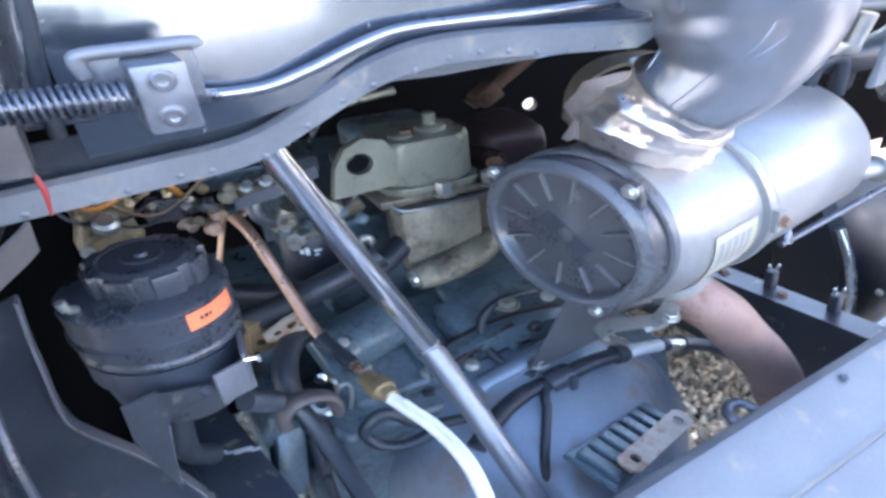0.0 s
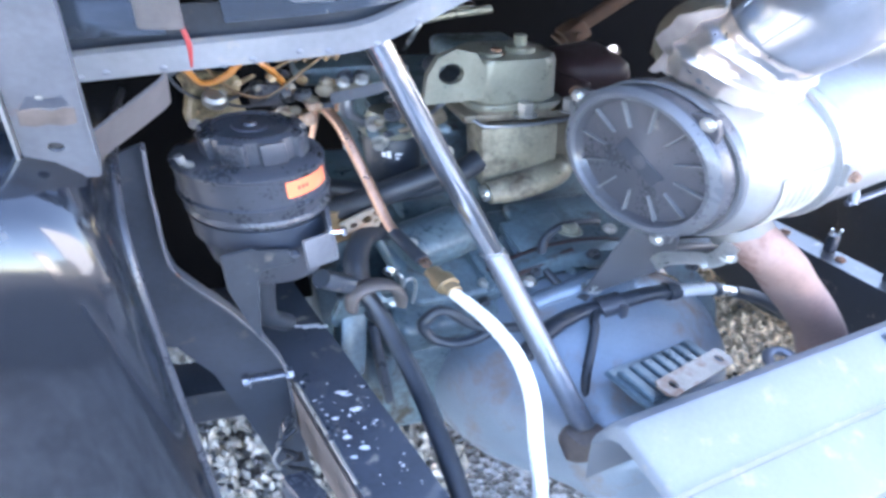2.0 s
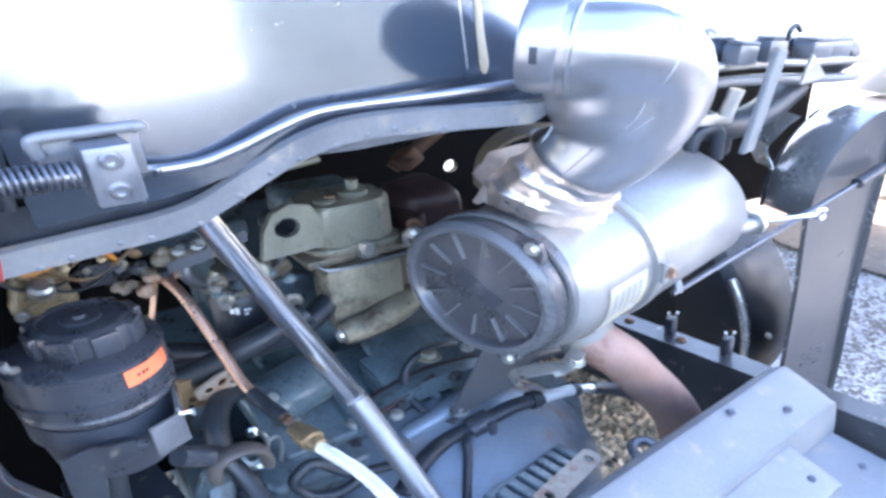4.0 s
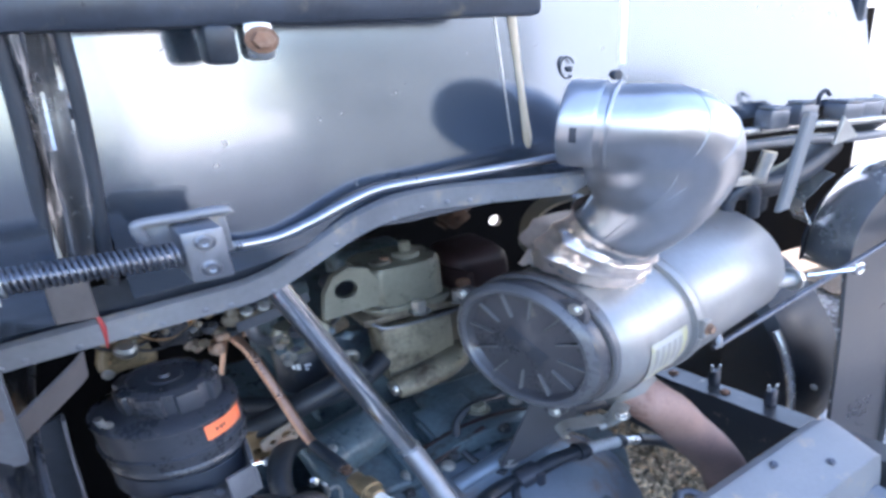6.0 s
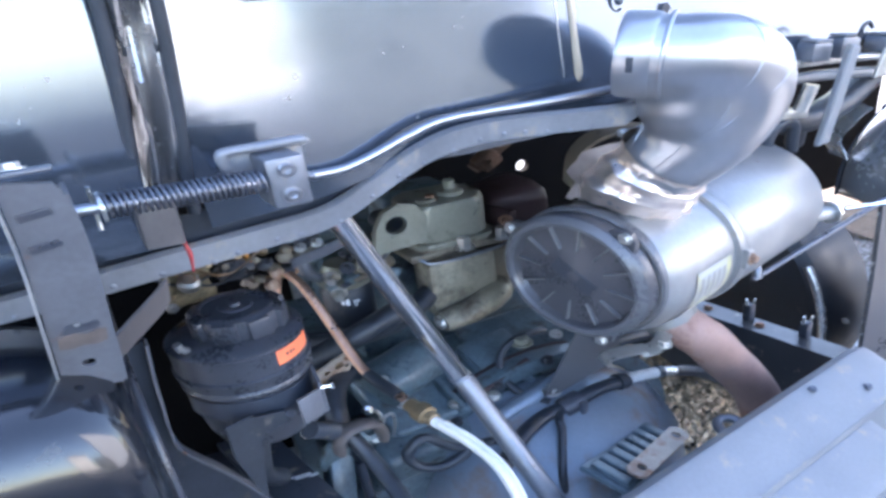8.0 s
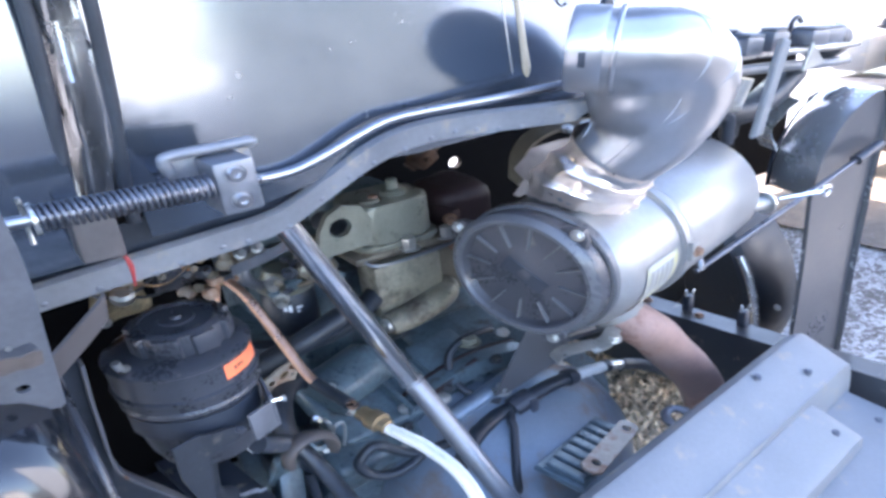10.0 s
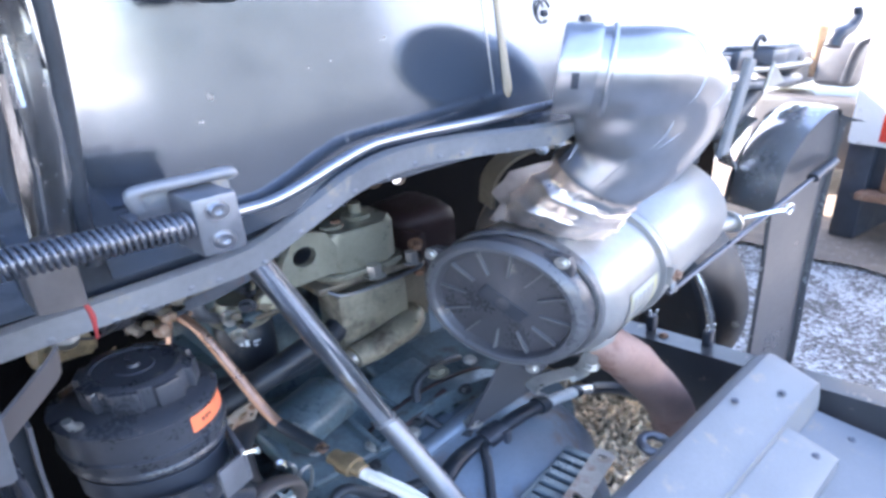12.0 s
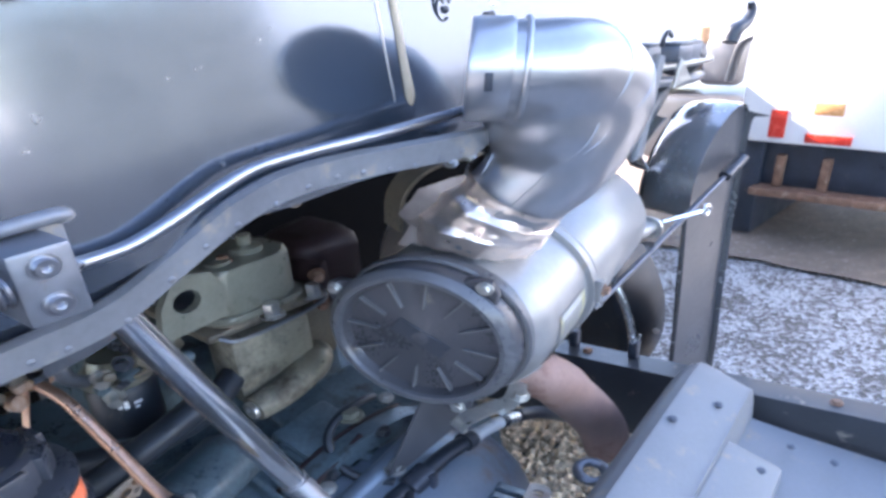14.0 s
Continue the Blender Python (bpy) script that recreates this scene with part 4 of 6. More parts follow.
def foil_wrap():
    t = thing("foil_wrap", (0.60, 0.70, 1.25), "crumpled aluminium foil tape sealing the intake joint", "foil tape")
    rows = []
    side = V((-AX.y, AX.x, 0))
    w = V((-0.24, 0.58, -0.78)).normalized()
    e1 = (V((1, 0, 0)) - w * w.x).normalized()
    e2 = w.cross(e1)
    if e2.y < 0:
        e2 = -e2
    E = V((0.628, 0.670, 1.372))
    for i in range(33):
        s = i / 32
        row = []
        for j in range(181):
            a = 2 * math.pi * j / 180
            ca, sa = math.cos(a), math.sin(a)
            reach = 1 + 0.09 * noise.noise(V((ca * 2.2, sa * 2.2, 5))) + 0.06 * noise.noise(V((ca * 6, sa * 6, 1)))
            low = V((0.632 + ca * 0.086 * reach, 0.748 + sa * 0.078 * reach, 0))
            off = side.dot(low - V((CL.x, CL.y, 0)))
            low.z = CL.z + math.sqrt(max(0.0004, 0.153 ** 2 - min(off * off, 0.0215)))
            top = E + (e1 * ca + e2 * sa) * (0.0755 + 0.002 * noise.noise(V((ca * 4, sa * 4, 3))))
            p = low.lerp(top, s)
            d = (V((ca, sa, 0.25))).normalized()
            belly = 0.020 * math.sin(math.pi * min(1.0, s * 1.25)) * max(0.0, 0.3 - 0.7 * ca)
            # long creases run round the joint, short ones across
            q = s + 0.10 * noise.noise(V((ca * 1.1, sa * 1.1, 9))) + 0.05 * ca
            crease = abs((q * 3.1) % 1 - 0.5) - 0.25 + 0.45 * (abs((q * 6.3 + 0.35 * noise.noise(V((ca * 2, sa * 2, 3)))) % 1 - 0.5) - 0.25)
            fine = noise.noise(V((ca * 2.2, sa * 2.2, s * 7)))
            p += d * (belly + 0.012 * crease + 0.004 * fine) * min(1, 0.25 + 4 * s) * (1 if s < 0.93 else 0.35)
            row.append(p)
        rows.append(row)
    part("wrap", loft(rows), "foil", t)
    # dull sheet left standing behind the joint
    rows = []
    edge = [(0.590, 0.700, 1.400), (0.572, 0.735, 1.392), (0.556, 0.770, 1.378), (0.553, 0.785, 1.352), (0.545, 0.810, 1.322), (0.556, 0.808, 1.300), (0.548, 0.822, 1.262)]
    foot = [(0.590, 0.700, 1.365), (0.585, 0.705, 1.345), (0.580, 0.715, 1.325), (0.578, 0.725, 1.305), (0.575, 0.735, 1.290), (0.572, 0.742, 1.278), (0.570, 0.750, 1.266)]
    for i in range(13):
        u = i / 12 * 6
        k = min(int(u), 5)
        a, b = V(edge[k]).lerp(V(edge[k + 1]), u - k), V(foot[k]).lerp(V(foot[k + 1]), u - k)
        rows.append([b.lerp(a, m / 10) + V((0.0, -0.006 * math.sin(m * 0.8 + i * 0.6), 0.003 * math.sin(m * 1.3 + i))) for m in range(11)])
    part("loose_flap", jitter(loft(rows, 0.0008), 0.004, 26, 9), "foil_dull", t, "torn loose foil edge")


foil_wrap()


ELBOW = [(0.553, 0.676, 1.573), (0.599, 0.624, 1.565), (0.652, 0.617, 1.550), (0.684, 0.624, 1.527), (0.694, 0.632, 1.490), (0.682, 0.637, 1.450), (0.657, 0.644, 1.408), (0.630, 0.668, 1.366), (0.606, 0.708, 1.310)]
ELBOW_R = [0.0672, 0.0710, 0.0790, 0.0860, 0.0880, 0.0840, 0.0770, 0.0715, 0.0660]


def intake_elbow():
    t = thing("intake_elbow", (0.63, 0.65, 1.30), "polished metal intake elbow with a collar, joined to the air cleaner", "intake elbow")
    line = spline(ELBOW, 8)
    bm = tube(line[:14], [0.0672 + 0.0003 * i for i in range(14)], 48, smooth=False)
    fill = V((0.636, 0.634, 1.482))
    balls = [(fill, 0.078)]
    bmesh.ops.create_icosphere(bm, subdivisions=4, radius=0.078, matrix=Matrix.Translation(fill))
    for i, p in enumerate(line[10:], 10):
        q = i / (len(line) - 1) * (len(ELBOW) - 1)
        a = min(int(q), len(ELBOW) - 2)
        r = ELBOW_R[a] + (ELBOW_R[a + 1] - ELBOW_R[a]) * (q - a)
        balls.append((V(p), r))
        bmesh.ops.create_icosphere(bm, subdivisions=4, radius=r, matrix=Matrix.Translation(p))
    pipe = part("pipe", bm, "elbow", t)
    skin = pipe.modifiers.new("weld_skin", "REMESH")
    skin.mode, skin.voxel_size, skin.use_smooth_shade = "VOXEL", 0.006, True
    soft = pipe.modifiers.new("soften", "SMOOTH")
    soft.factor, soft.iterations = 0.5, 26
    d = (V(ELBOW[1]) - V(ELBOW[0])).normalized()
    u, v, _ = basis(d)
    a0 = V(ELBOW[0])
    part("collar", tube([a0 - d * 0.005, a0, a0 + d * 0.036, a0 + d * 0.040], [0.0700, 0.0722, 0.0730, 0.0705], 48, smooth=False), "elbow", t)
    near = V((d.y, -d.x, 0)).normalized()
    part("slot", box(a0 + d * 0.016 + near * 0.0718 - V((0, 0, 0.004)), (0.009, 0.006, 0.024), (0, 4, math.degrees(math.atan2(d.y, d.x))), 0.001), "black_paint", t)
    part("seam_bead", tube([a0 + d * 0.054 + (u * math.cos(a) + v * math.sin(a)) * 0.0712 for a in [2 * math.pi * i / 40 for i in range(40)]], 0.0036, 8, 1, closed=True), "elbow", t, "raised bead")
    # mitre welds round the bend
    for at, w in (((0.640, 0.618, 1.548), (0.93, 0.12, -0.36)), ((0.680, 0.626, 1.518), (0.70, 0.14, -0.70))):
        u, v, _ = basis(V(w).normalized())
        loop = []
        for i in range(48):
            d = u * math.cos(2 * math.pi * i / 48) + v * math.sin(2 * math.pi * i / 48)
            far = 0.0
            for c, r in balls:
                k = V(at) - c
                h = k.dot(d) ** 2 - k.dot(k) + r * r
                if h > 0:
                    far = max(far, math.sqrt(h) - k.dot(d))
            loop.append(V(at) + d * (far - 0.0012))
        part("weld_seam", tube(loop, 0.0011, 8, 1, closed=True), "elbow", t)
    part("tab", box((0.640, 0.735, 1.455), (0.055, 0.03, 0.012), (0, 0, 0), 0.003), "cab_seam", t, "dull mounting tab")


intake_elbow()


# ---- outlet pipe, cover, rear mudguard ----
solid("outlet_pipe", tube([(0.690, 0.78, 1.0), (0.695, 0.735, 0.945), (0.715, 0.70, 0.912), (0.75, 0.69, 0.87), (0.792, 0.69, 0.805), (0.85, 0.69, 0.72), (0.90, 0.69, 0.63), (0.93, 0.69, 0.54)], 0.047, 28), "rust_pipe", "pinkish rusted bent pipe under the air cleaner", "pipe")
saddle = thing("pipe_clamp", (0.66, 0.72, 0.86), "bent zinc pipe clamp with a bolt under the canister", "clamp")
part("clamp_band", lathe([(0.048, -0.016), (0.052, -0.016), (0.052, 0.016), (0.048, 0.016), (0.048, -0.016)], (0.698, 0.73, 0.938), (0.15, -0.6, -0.78), 28), "clamp_steel", saddle)
part("clamp_ear", jitter(ribbon([(0.665, 0.70, 0.930), (0.645, 0.69, 0.922), (0.625, 0.69, 0.905), (0.605, 0.70, 0.895)], 0.032, 0.005, (0.1, 0.8, 0.4)), 0.003, 40), "zinc", saddle)
part("clamp_strap", ribbon([(0.620, 0.70, 0.90), (0.585, 0.705, 0.906), (0.552, 0.715, 0.902), (0.545, 0.725, 0.880), (0.565, 0.735, 0.862)], 0.028, 0.004, (0.1, 0.9, 0.3)), "zinc", saddle)
part("clamp_bolt", bolt((0.638, 0.680, 0.917), (-0.1, -0.3, 1), 0.011, 0.014), "zinc", saddle)

CU, CV = V((0.985, 0.174, 0)), V((0.174, -0.985, 0))


def gearbox_cover():
    t = thing("gearbox_cover", (0.7, 0.4, 0.55), "pale grey stepped sheet-metal gearbox cover with screws", "cover")
    o = V((0.32, 0.45, 0))

    def sect(u, pts):
        return [o + CU * u + CV * v + V((0, 0, z)) for v, z in pts]
    up = [(-0.046, 0.60), (-0.044, 0.715), (-0.034, 0.755), (-0.014, 0.798), (0.002, 0.812), (0.020, 0.816), (0.095, 0.772), (0.105, 0.762), (0.112, 0.70), (0.115, 0.60)]
    sm = [(p.x, p.y) for p in spline([V((a, b, 0)) for a, b in up], 3)]
    rows = []
    for u, k in ((0.004, 0.78), (0.005, 0.92), (0.009, 0.97), (0.017, 0.995), (0.03, 1), (0.3, 1), (0.66, 1), (0.69, 0.99), (0.705, 0.965), (0.712, 0.93), (0.713, 0.78)):
        rows.append(sect(u, [(v, 0.60 + (z - 0.60) * k if k < 1 else z) for v, z in sm]))
    bm = loft(rows)
    part("upper_cover", bm, "cover_grey", t)
    mid = [(0.10, 0.60), (0.10, 0.746), (0.108, 0.752), (0.185, 0.715), (0.195, 0.705), (0.20, 0.60)]
    rows = [sect(u, [(v, 0.60 + (z - 0.60) * k) for v, z in mid]) for u, k in ((0.03, 1), (0.52, 1), (0.545, 0.97), (0.555, 0.88), (0.557, 0.6))]
    part("step_cover", loft(rows), "cover_grey", t)
    low = [(0.05, 0.60), (0.08, 0.690), (0.20, 0.665), (0.60, 0.60), (0.62, 0.45)]
    rows = [sect(u, low) for u in (0.10, 0.3, 0.5, 0.66, 0.70)]
    part("base_cover", loft(rows), "cover_grey", t)
    for p in ((0.814, 0.511, 0.8165), (0.999, 0.561, 0.8085), (0.922, 0.483, 0.790), (0.826, 0.365, 0.7505), (0.975, 0.37, 0.690), (0.98, 0.30, 0.68)):
        part("screw", screw(p, (0.08, -0.45, 0.9), 0.0062, 0.004), "spring_steel", t, "dark socket screw")


gearbox_cover()


def rear_mudguard():
    t = thing("mudguard", (1.43, 0.82, 0.2), "dull grey-brown wheel mudguard end with a glossy rounded top", "mudguard")
    # outline seen from behind the truck: up one side, over the rounded top, down the other
    ring = [(1.345, 0.1), (1.333, 0.5), (1.322, 0.8), (1.308, 0.98), (1.303, 1.06), (1.310, 1.125), (1.328, 1.175), (1.358, 1.222), (1.402, 1.266), (1.455, 1.296), (1.50, 1.300), (1.524, 1.276), (1.532, 1.235), (1.528, 1.15), (1.524, 1.0), (1.53, 0.7), (1.545, 0.45), (1.552, 0.1)]
    ring = [(p.x, p.y) for p in spline([V((a, b, 0)) for a, b in ring], 4)]
    rows = [[(x + 0.012 * k, (0.772 if x < 1.42 and z < 1.03 else y), z + lift) for x, z in ring] for y, lift, k in ((0.772, -0.010, 0.7), (0.763, -0.004, 0.2), (0.760, 0.0, 0.0), (0.775, 0.004, 0.0), (0.82, 0.006, 0.1), (0.868, 0.0, 0.3), (0.88, -0.006, 1.0))]
    part("skin", loft(rows, 0.003), "guard_paint", t, "glossy dark blue-grey rounded skin")
    part("end_panel", slab([(x + (0.004 if x < 1.42 else -0.004), z - 0.006) for x, z in ring], (0, 0.765, 0), (1, 0, 0), (0, 0, 1), -0.006, 0.0015), "mudguard", t, "dull brown-grey end panel")
    part("back_panel", slab([(x + (0.012 if x < 1.42 else -0.004), z - 0.012) for x, z in ring if z > 1.04], (0, 0.884, 0), (1, 0, 0), (0, 0, 1), -0.004, 0), "black_paint", t)
    part("rivet", bolt((1.331, 0.815, 0.62), (-1, 0, 0), 0.007, 0.006), "zinc", t)
    part("torn_lip", jitter(ribbon([(1.305, 0.885, 1.155), (1.30, 0.90, 1.205), (1.325, 0.90, 1.25), (1.37, 0.895, 1.285)], 0.05, 0.003, (0.1, 1, 0.2)), 0.006, 22), "dull_strip", t, "bent bright lip")


rear_mudguard()


def support_cable():
    t = thing("support_rod", (1.1, 0.7, 1.0), "thin steel support rod with end socket and cable clip", "rod")
    part("rod", tube([(0.87, 0.705, 0.990), (1.484, 0.742, 1.145)], 0.0065, 10), "spring_steel", t)
    part("lug", tube([(0.895, 0.735, 1.045), (0.886, 0.712, 1.012), (0.882, 0.704, 0.990)], 0.009, 12), "spring_steel", t, "bent end lug")
    part("socket", tube([(1.40, 0.737, 1.124), (1.494, 0.743, 1.148)], 0.014, 12), "black_plastic", t)
    part("clip", tube([(1.14, 0.735, 1.09), (1.19, 0.70, 1.10), (1.215, 0.69, 1.10)], 0.006, 8), "chrome", t)
    part("clip_ring", tube([V((1.225, 0.688, 1.10)) + V((math.cos(a) * 0.013, 0, math.sin(a) * 0.013)) for a in [2 * math.pi * i / 14 for i in range(14)]], 0.0045, 8, 1, closed=True), "chrome", t)


support_cable()


# ---- strut, pipes and hoses ----
strut = thing("support_strut", (0.3, 0.7, 0.65), "worn bright steel tubular support strut across the engine bay", "strut")
part("strut_tube", tube([(0.128, 0.80, 1.42), (0.165, 0.80, 1.31), (0.30, 0.795, 0.905)], 0.0185, 24, 8, smooth=False), "strut_steel", strut)
part("strut_foot", tube([(0.298, 0.796, 0.912), (0.304, 0.785, 0.893), (0.336, 0.70, 0.75), (0.372, 0.605, 0.59)], 0.0195, 24, 8, smooth=False), "block_steel", strut, "dull blue-grey lower end")
part("weld_collar", tube([(0.298, 0.7955, 0.912), (0.302, 0.7935, 0.900)], 0.0212, 24), "strut_steel", strut)

fuel = thing("fuel_line", (0.15, 0.9, 0.6), "copper fuel pipe joined by a brass fitting to a white hose", "fuel line")
part("copper_pipe", tube([(0.122, 1.066, 1.118), (0.128, 1.052, 1.110), (0.139, 1.025, 1.083), (0.155, 0.97, 1.0), (0.168, 0.91, 0.925), (0.18, 0.87, 0.905), (0.195, 0.80, 0.895)], 0.0095, 14), "copper", fuel)
part("pipe_nut", lathe([(0.0, -0.014), (0.013, -0.014), (0.0145, -0.010), (0.0145, 0.008), (0.011, 0.012), (0, 0.012)], (0.118, 1.07, 1.122), (0.3, -0.8, -0.35), 6), "brown_cast", fuel, "brown union nut")
part("return_tube", tube([(0.112, 1.075, 1.115), (0.105, 1.07, 1.09), (0.085, 1.055, 1.03), (0.07, 1.05, 0.98)], 0.005, 10), "copper", fuel, "thin copper return tube")
part("sleeve", tube([(0.172, 0.89, 0.913), (0.182, 0.855, 0.902), (0.192, 0.81, 0.897)], 0.0125, 14), "rubber", fuel, "dark rubber sleeve")
part("brass_fitting", lathe([(0.011, -0.036), (0.0145, -0.034), (0.0145, -0.014), (0.020, -0.012), (0.020, 0.010), (0.015, 0.012), (0.0135, 0.026), (0.010, 0.028)], (0.204, 0.748, 0.889), (0.25, -1, -0.12), 12), "brass", fuel, "brass hose fitting")
part("hose", tube([(0.209, 0.725, 0.884), (0.222, 0.695, 0.874), (0.238, 0.66, 0.860), (0.251, 0.60, 0.836), (0.249, 0.545, 0.795), (0.236, 0.50, 0.735), (0.226, 0.46, 0.66), (0.22, 0.43, 0.55)], 0.0105, 14), "clear_hose", fuel, "pale braided plastic hose")

for off in (-0.0075, 0.0075):
    part("stripe", tube([(x + off * 0.8, y - 0.004, z + 0.0085) for x, y, z in ((0.216, 0.71, 0.878), (0.224, 0.69, 0.872), (0.238, 0.66, 0.860), (0.251, 0.60, 0.836), (0.249, 0.545, 0.795), (0.236, 0.50, 0.735), (0.226, 0.46, 0.66))], 0.0038, 8), "white_hose", fuel, "white reinforcing stripe")

# ---- engine ----
def engine():
    t = thing("engine", (0.45, 1.3, 0.3), "oily grey-green diesel engine under the cab", "engine")
    part("block", jitter(box((0.47, 1.45, 0.74), (0.42, 0.56, 0.50), (0, 0, 0), 0.02, 2), 0.004, 20), "engine_dark", t, "dark oily engine block")
    part("lower_block", jitter(box((0.42, 1.36, 0.52), (0.75, 0.50, 0.44), (0, 0, 0), 0.03, 2), 0.006, 14), "engine_dark", t)
    part("head", box((0.46, 1.13, 1.082), (0.225, 0.20, 0.018), (0, 0, 0), 0.005), "engine_brown", t, "oil-stained head flange")
    vc = part("valve_cover", slab(round_rect(0.156, 0.128, 0.034), (0.448, 1.095, 1.112), (1, 0, 0), (0, 1, 0), 0.100, 0.007), "engine_green", t, "grey-green cast valve cover")
    part("cover_flange", slab(round_rect(0.176, 0.148, 0.040), (0.450, 1.098, 1.100), (1, 0, 0), (0, 1, 0), 0.013, 0.003), "engine_green", vc)
    part("cover_neck", slab(round_rect(0.160, 0.134, 0.034), (0.450, 1.098, 1.088), (1, 0, 0), (0, 1, 0), 0.013, 0.002), "engine_brown", vc)
    part("cover_boss", lathe([(0.020, 0), (0.020, 0.006), (0.010, 0.009), (0, 0.009)], (0.415, 1.075, 1.2115), (0, 0, 1), 16), "engine_green", vc)
    part("vent_cap", lathe([(0.026, 0), (0.026, 0.010), (0.011, 0.015), (0.011, 0.036), (0, 0.036)], (0.475, 1.09, 1.211), (0, 0, 1), 18), "engine_green", vc)
    part("cover_bolt", bolt((0.425, 1.075, 1.212), (0, 0, 1), 0.010, 0.012), "rusty", vc)
    part("gasket_rim", tube([(0.360, 1.02, 1.086), (0.385, 1.004, 1.076), (0.48, 1.004, 1.076), (0.55, 1.012, 1.082), (0.572, 1.05, 1.09)], 0.0042, 8), "block_steel", t, "steel rim pipe")
    part("head_bolt", bolt((0.454, 1.018, 1.090), (0, 0, 1), 0.014, 0.03), "zinc", t)
    part("head_bolt", bolt((0.543, 1.03, 1.087), (0, 0, 1), 0.013, 0.03), "zinc", t)
    part("rear_head", jitter(box((0.46, 1.26, 1.13), (0.16, 0.10, 0.12), (0, 0, 0), 0.02, 3), 0.003, 20), "engine_dark", t)
    lug = slab([(-0.05, -0.06), (0.055, -0.06), (0.062, 0.0), (0.045, 0.038), (0.01, 0.05), (-0.02, 0.036), (-0.04, 0.0)], (0.312, 1.0, 1.207), (1, 0.1, 0), (0, 0, 1), 0.014, holes=((0, 0, 0.022),))
    part("lifting_eye", lug, "engine_green", t, "cast lifting eye")
    # closed black cup added so the eye's hole shows the shade behind it
    part("eye_shade_cup", lathe([(0.0225, 0.002), (0.0218, 0.002), (0.0216, -0.045), (0, -0.045)], (0.312, 1.004, 1.207), (0.1, -1, 0), 24), "rubber", t, "black cup standing in for shade behind the lifting eye")
    part("front_cover", jitter(box((0.445, 1.055, 0.99), (0.145, 0.08, 0.15), (0, 0, 0), 0.008), 0.0015, 30), "engine_stain", t, "oil-stained front cover")
    part("side_cover", jitter(box((0.548, 1.09, 0.985), (0.07, 0.10, 0.14), (0, 0, 0), 0.01), 0.003, 30), "engine_brown", t, "brown oil-stained side cover")
    part("water_pipe", tube([(0.371, 0.99, 0.918), (0.42, 0.992, 0.922), (0.49, 1.0, 0.940), (0.525, 1.03, 0.945), (0.535, 1.09, 0.935)], [0.026, 0.029, 0.030, 0.029, 0.027], 22), "engine_stain", t, "cast water pipe")
    part("pipe_plug", lathe([(0.018, 0), (0.018, 0.008), (0.01, 0.008), (0.01, 0.002), (0, 0.002)], (0.370, 0.99, 0.918), (-1, 0, -0.05), 14), "zinc", t)
    f = part("oil_filter", lathe([(0, 0.90), (0.05, 0.90), (0.052, 0.91), (0.052, 1.0), (0.045, 1.012), (0, 1.012)], (0.245, 1.14, 0), (0, 0, 1), 28), "rubber", t, "black oil filter with white print")
    for a0, a1, z0, z1 in ((236, 244, 0.975, 0.987), (246, 254, 0.972, 0.990), (262, 276, 0.978, 0.984), (262, 270, 0.968, 0.974)):
        part("print_bar", lathe([(0.0528, z0), (0.0528, z1)], (0.245, 1.14, 0), (0, 0, 1), 4, arc=(a0, a1)), "print_white", f)
    part("filter_head", jitter(lathe([(0.0, 0), (0.05, 0), (0.056, 0.008), (0.056, 0.022), (0.045, 0.03), (0.035, 0.055), (0, 0.058)], (0.245, 1.135, 1.018), (0, 0, 1), 26), 0.002, 25), "engine_green", t)
    part("head_arm", jitter(box((0.30, 1.13, 1.05), (0.09, 0.06, 0.04), (0, -14, 8), 0.012), 0.004, 25), "engine_brown", t)
    part("head_boss", lathe([(0.022, 0), (0.022, 0.05), (0.017, 0.056), (0, 0.056)], (0.285, 1.10, 1.075), (-0.3, -0.9, 0.3), 18), "engine_green", t)
    part("bypass_pipe", tube([(0.19, 1.10, 1.06), (0.165, 1.09, 1.09), (0.17, 1.10, 1.13), (0.21, 1.14, 1.16)], 0.012, 12), "block_steel", t)
    for p in ((0.211, 1.075, 1.025), (0.205, 1.08, 1.07), (0.318, 1.05, 1.0)):
        part("union_bolt", bolt(p, (-0.4, -1, 0), 0.011, 0.03), "zinc", t)
    part("injection_pump", jitter(box((0.20, 1.2, 1.15), (0.20, 0.10, 0.05), (0, 0, 0), 0.015), 0.006, 25), "engine_dark", t)
    for i in range(5):
        part("injector_line", tube([(0.15 + 0.035 * i, 1.16, 1.20), (0.15 + 0.04 * i, 1.13, 1.26 + 0.01 * (i % 2)), (0.2 + 0.04 * i, 1.2, 1.29), (0.3 + 0.03 * i, 1.3, 1.25)], 0.004, 8), "steel", t)
    return t


engine()


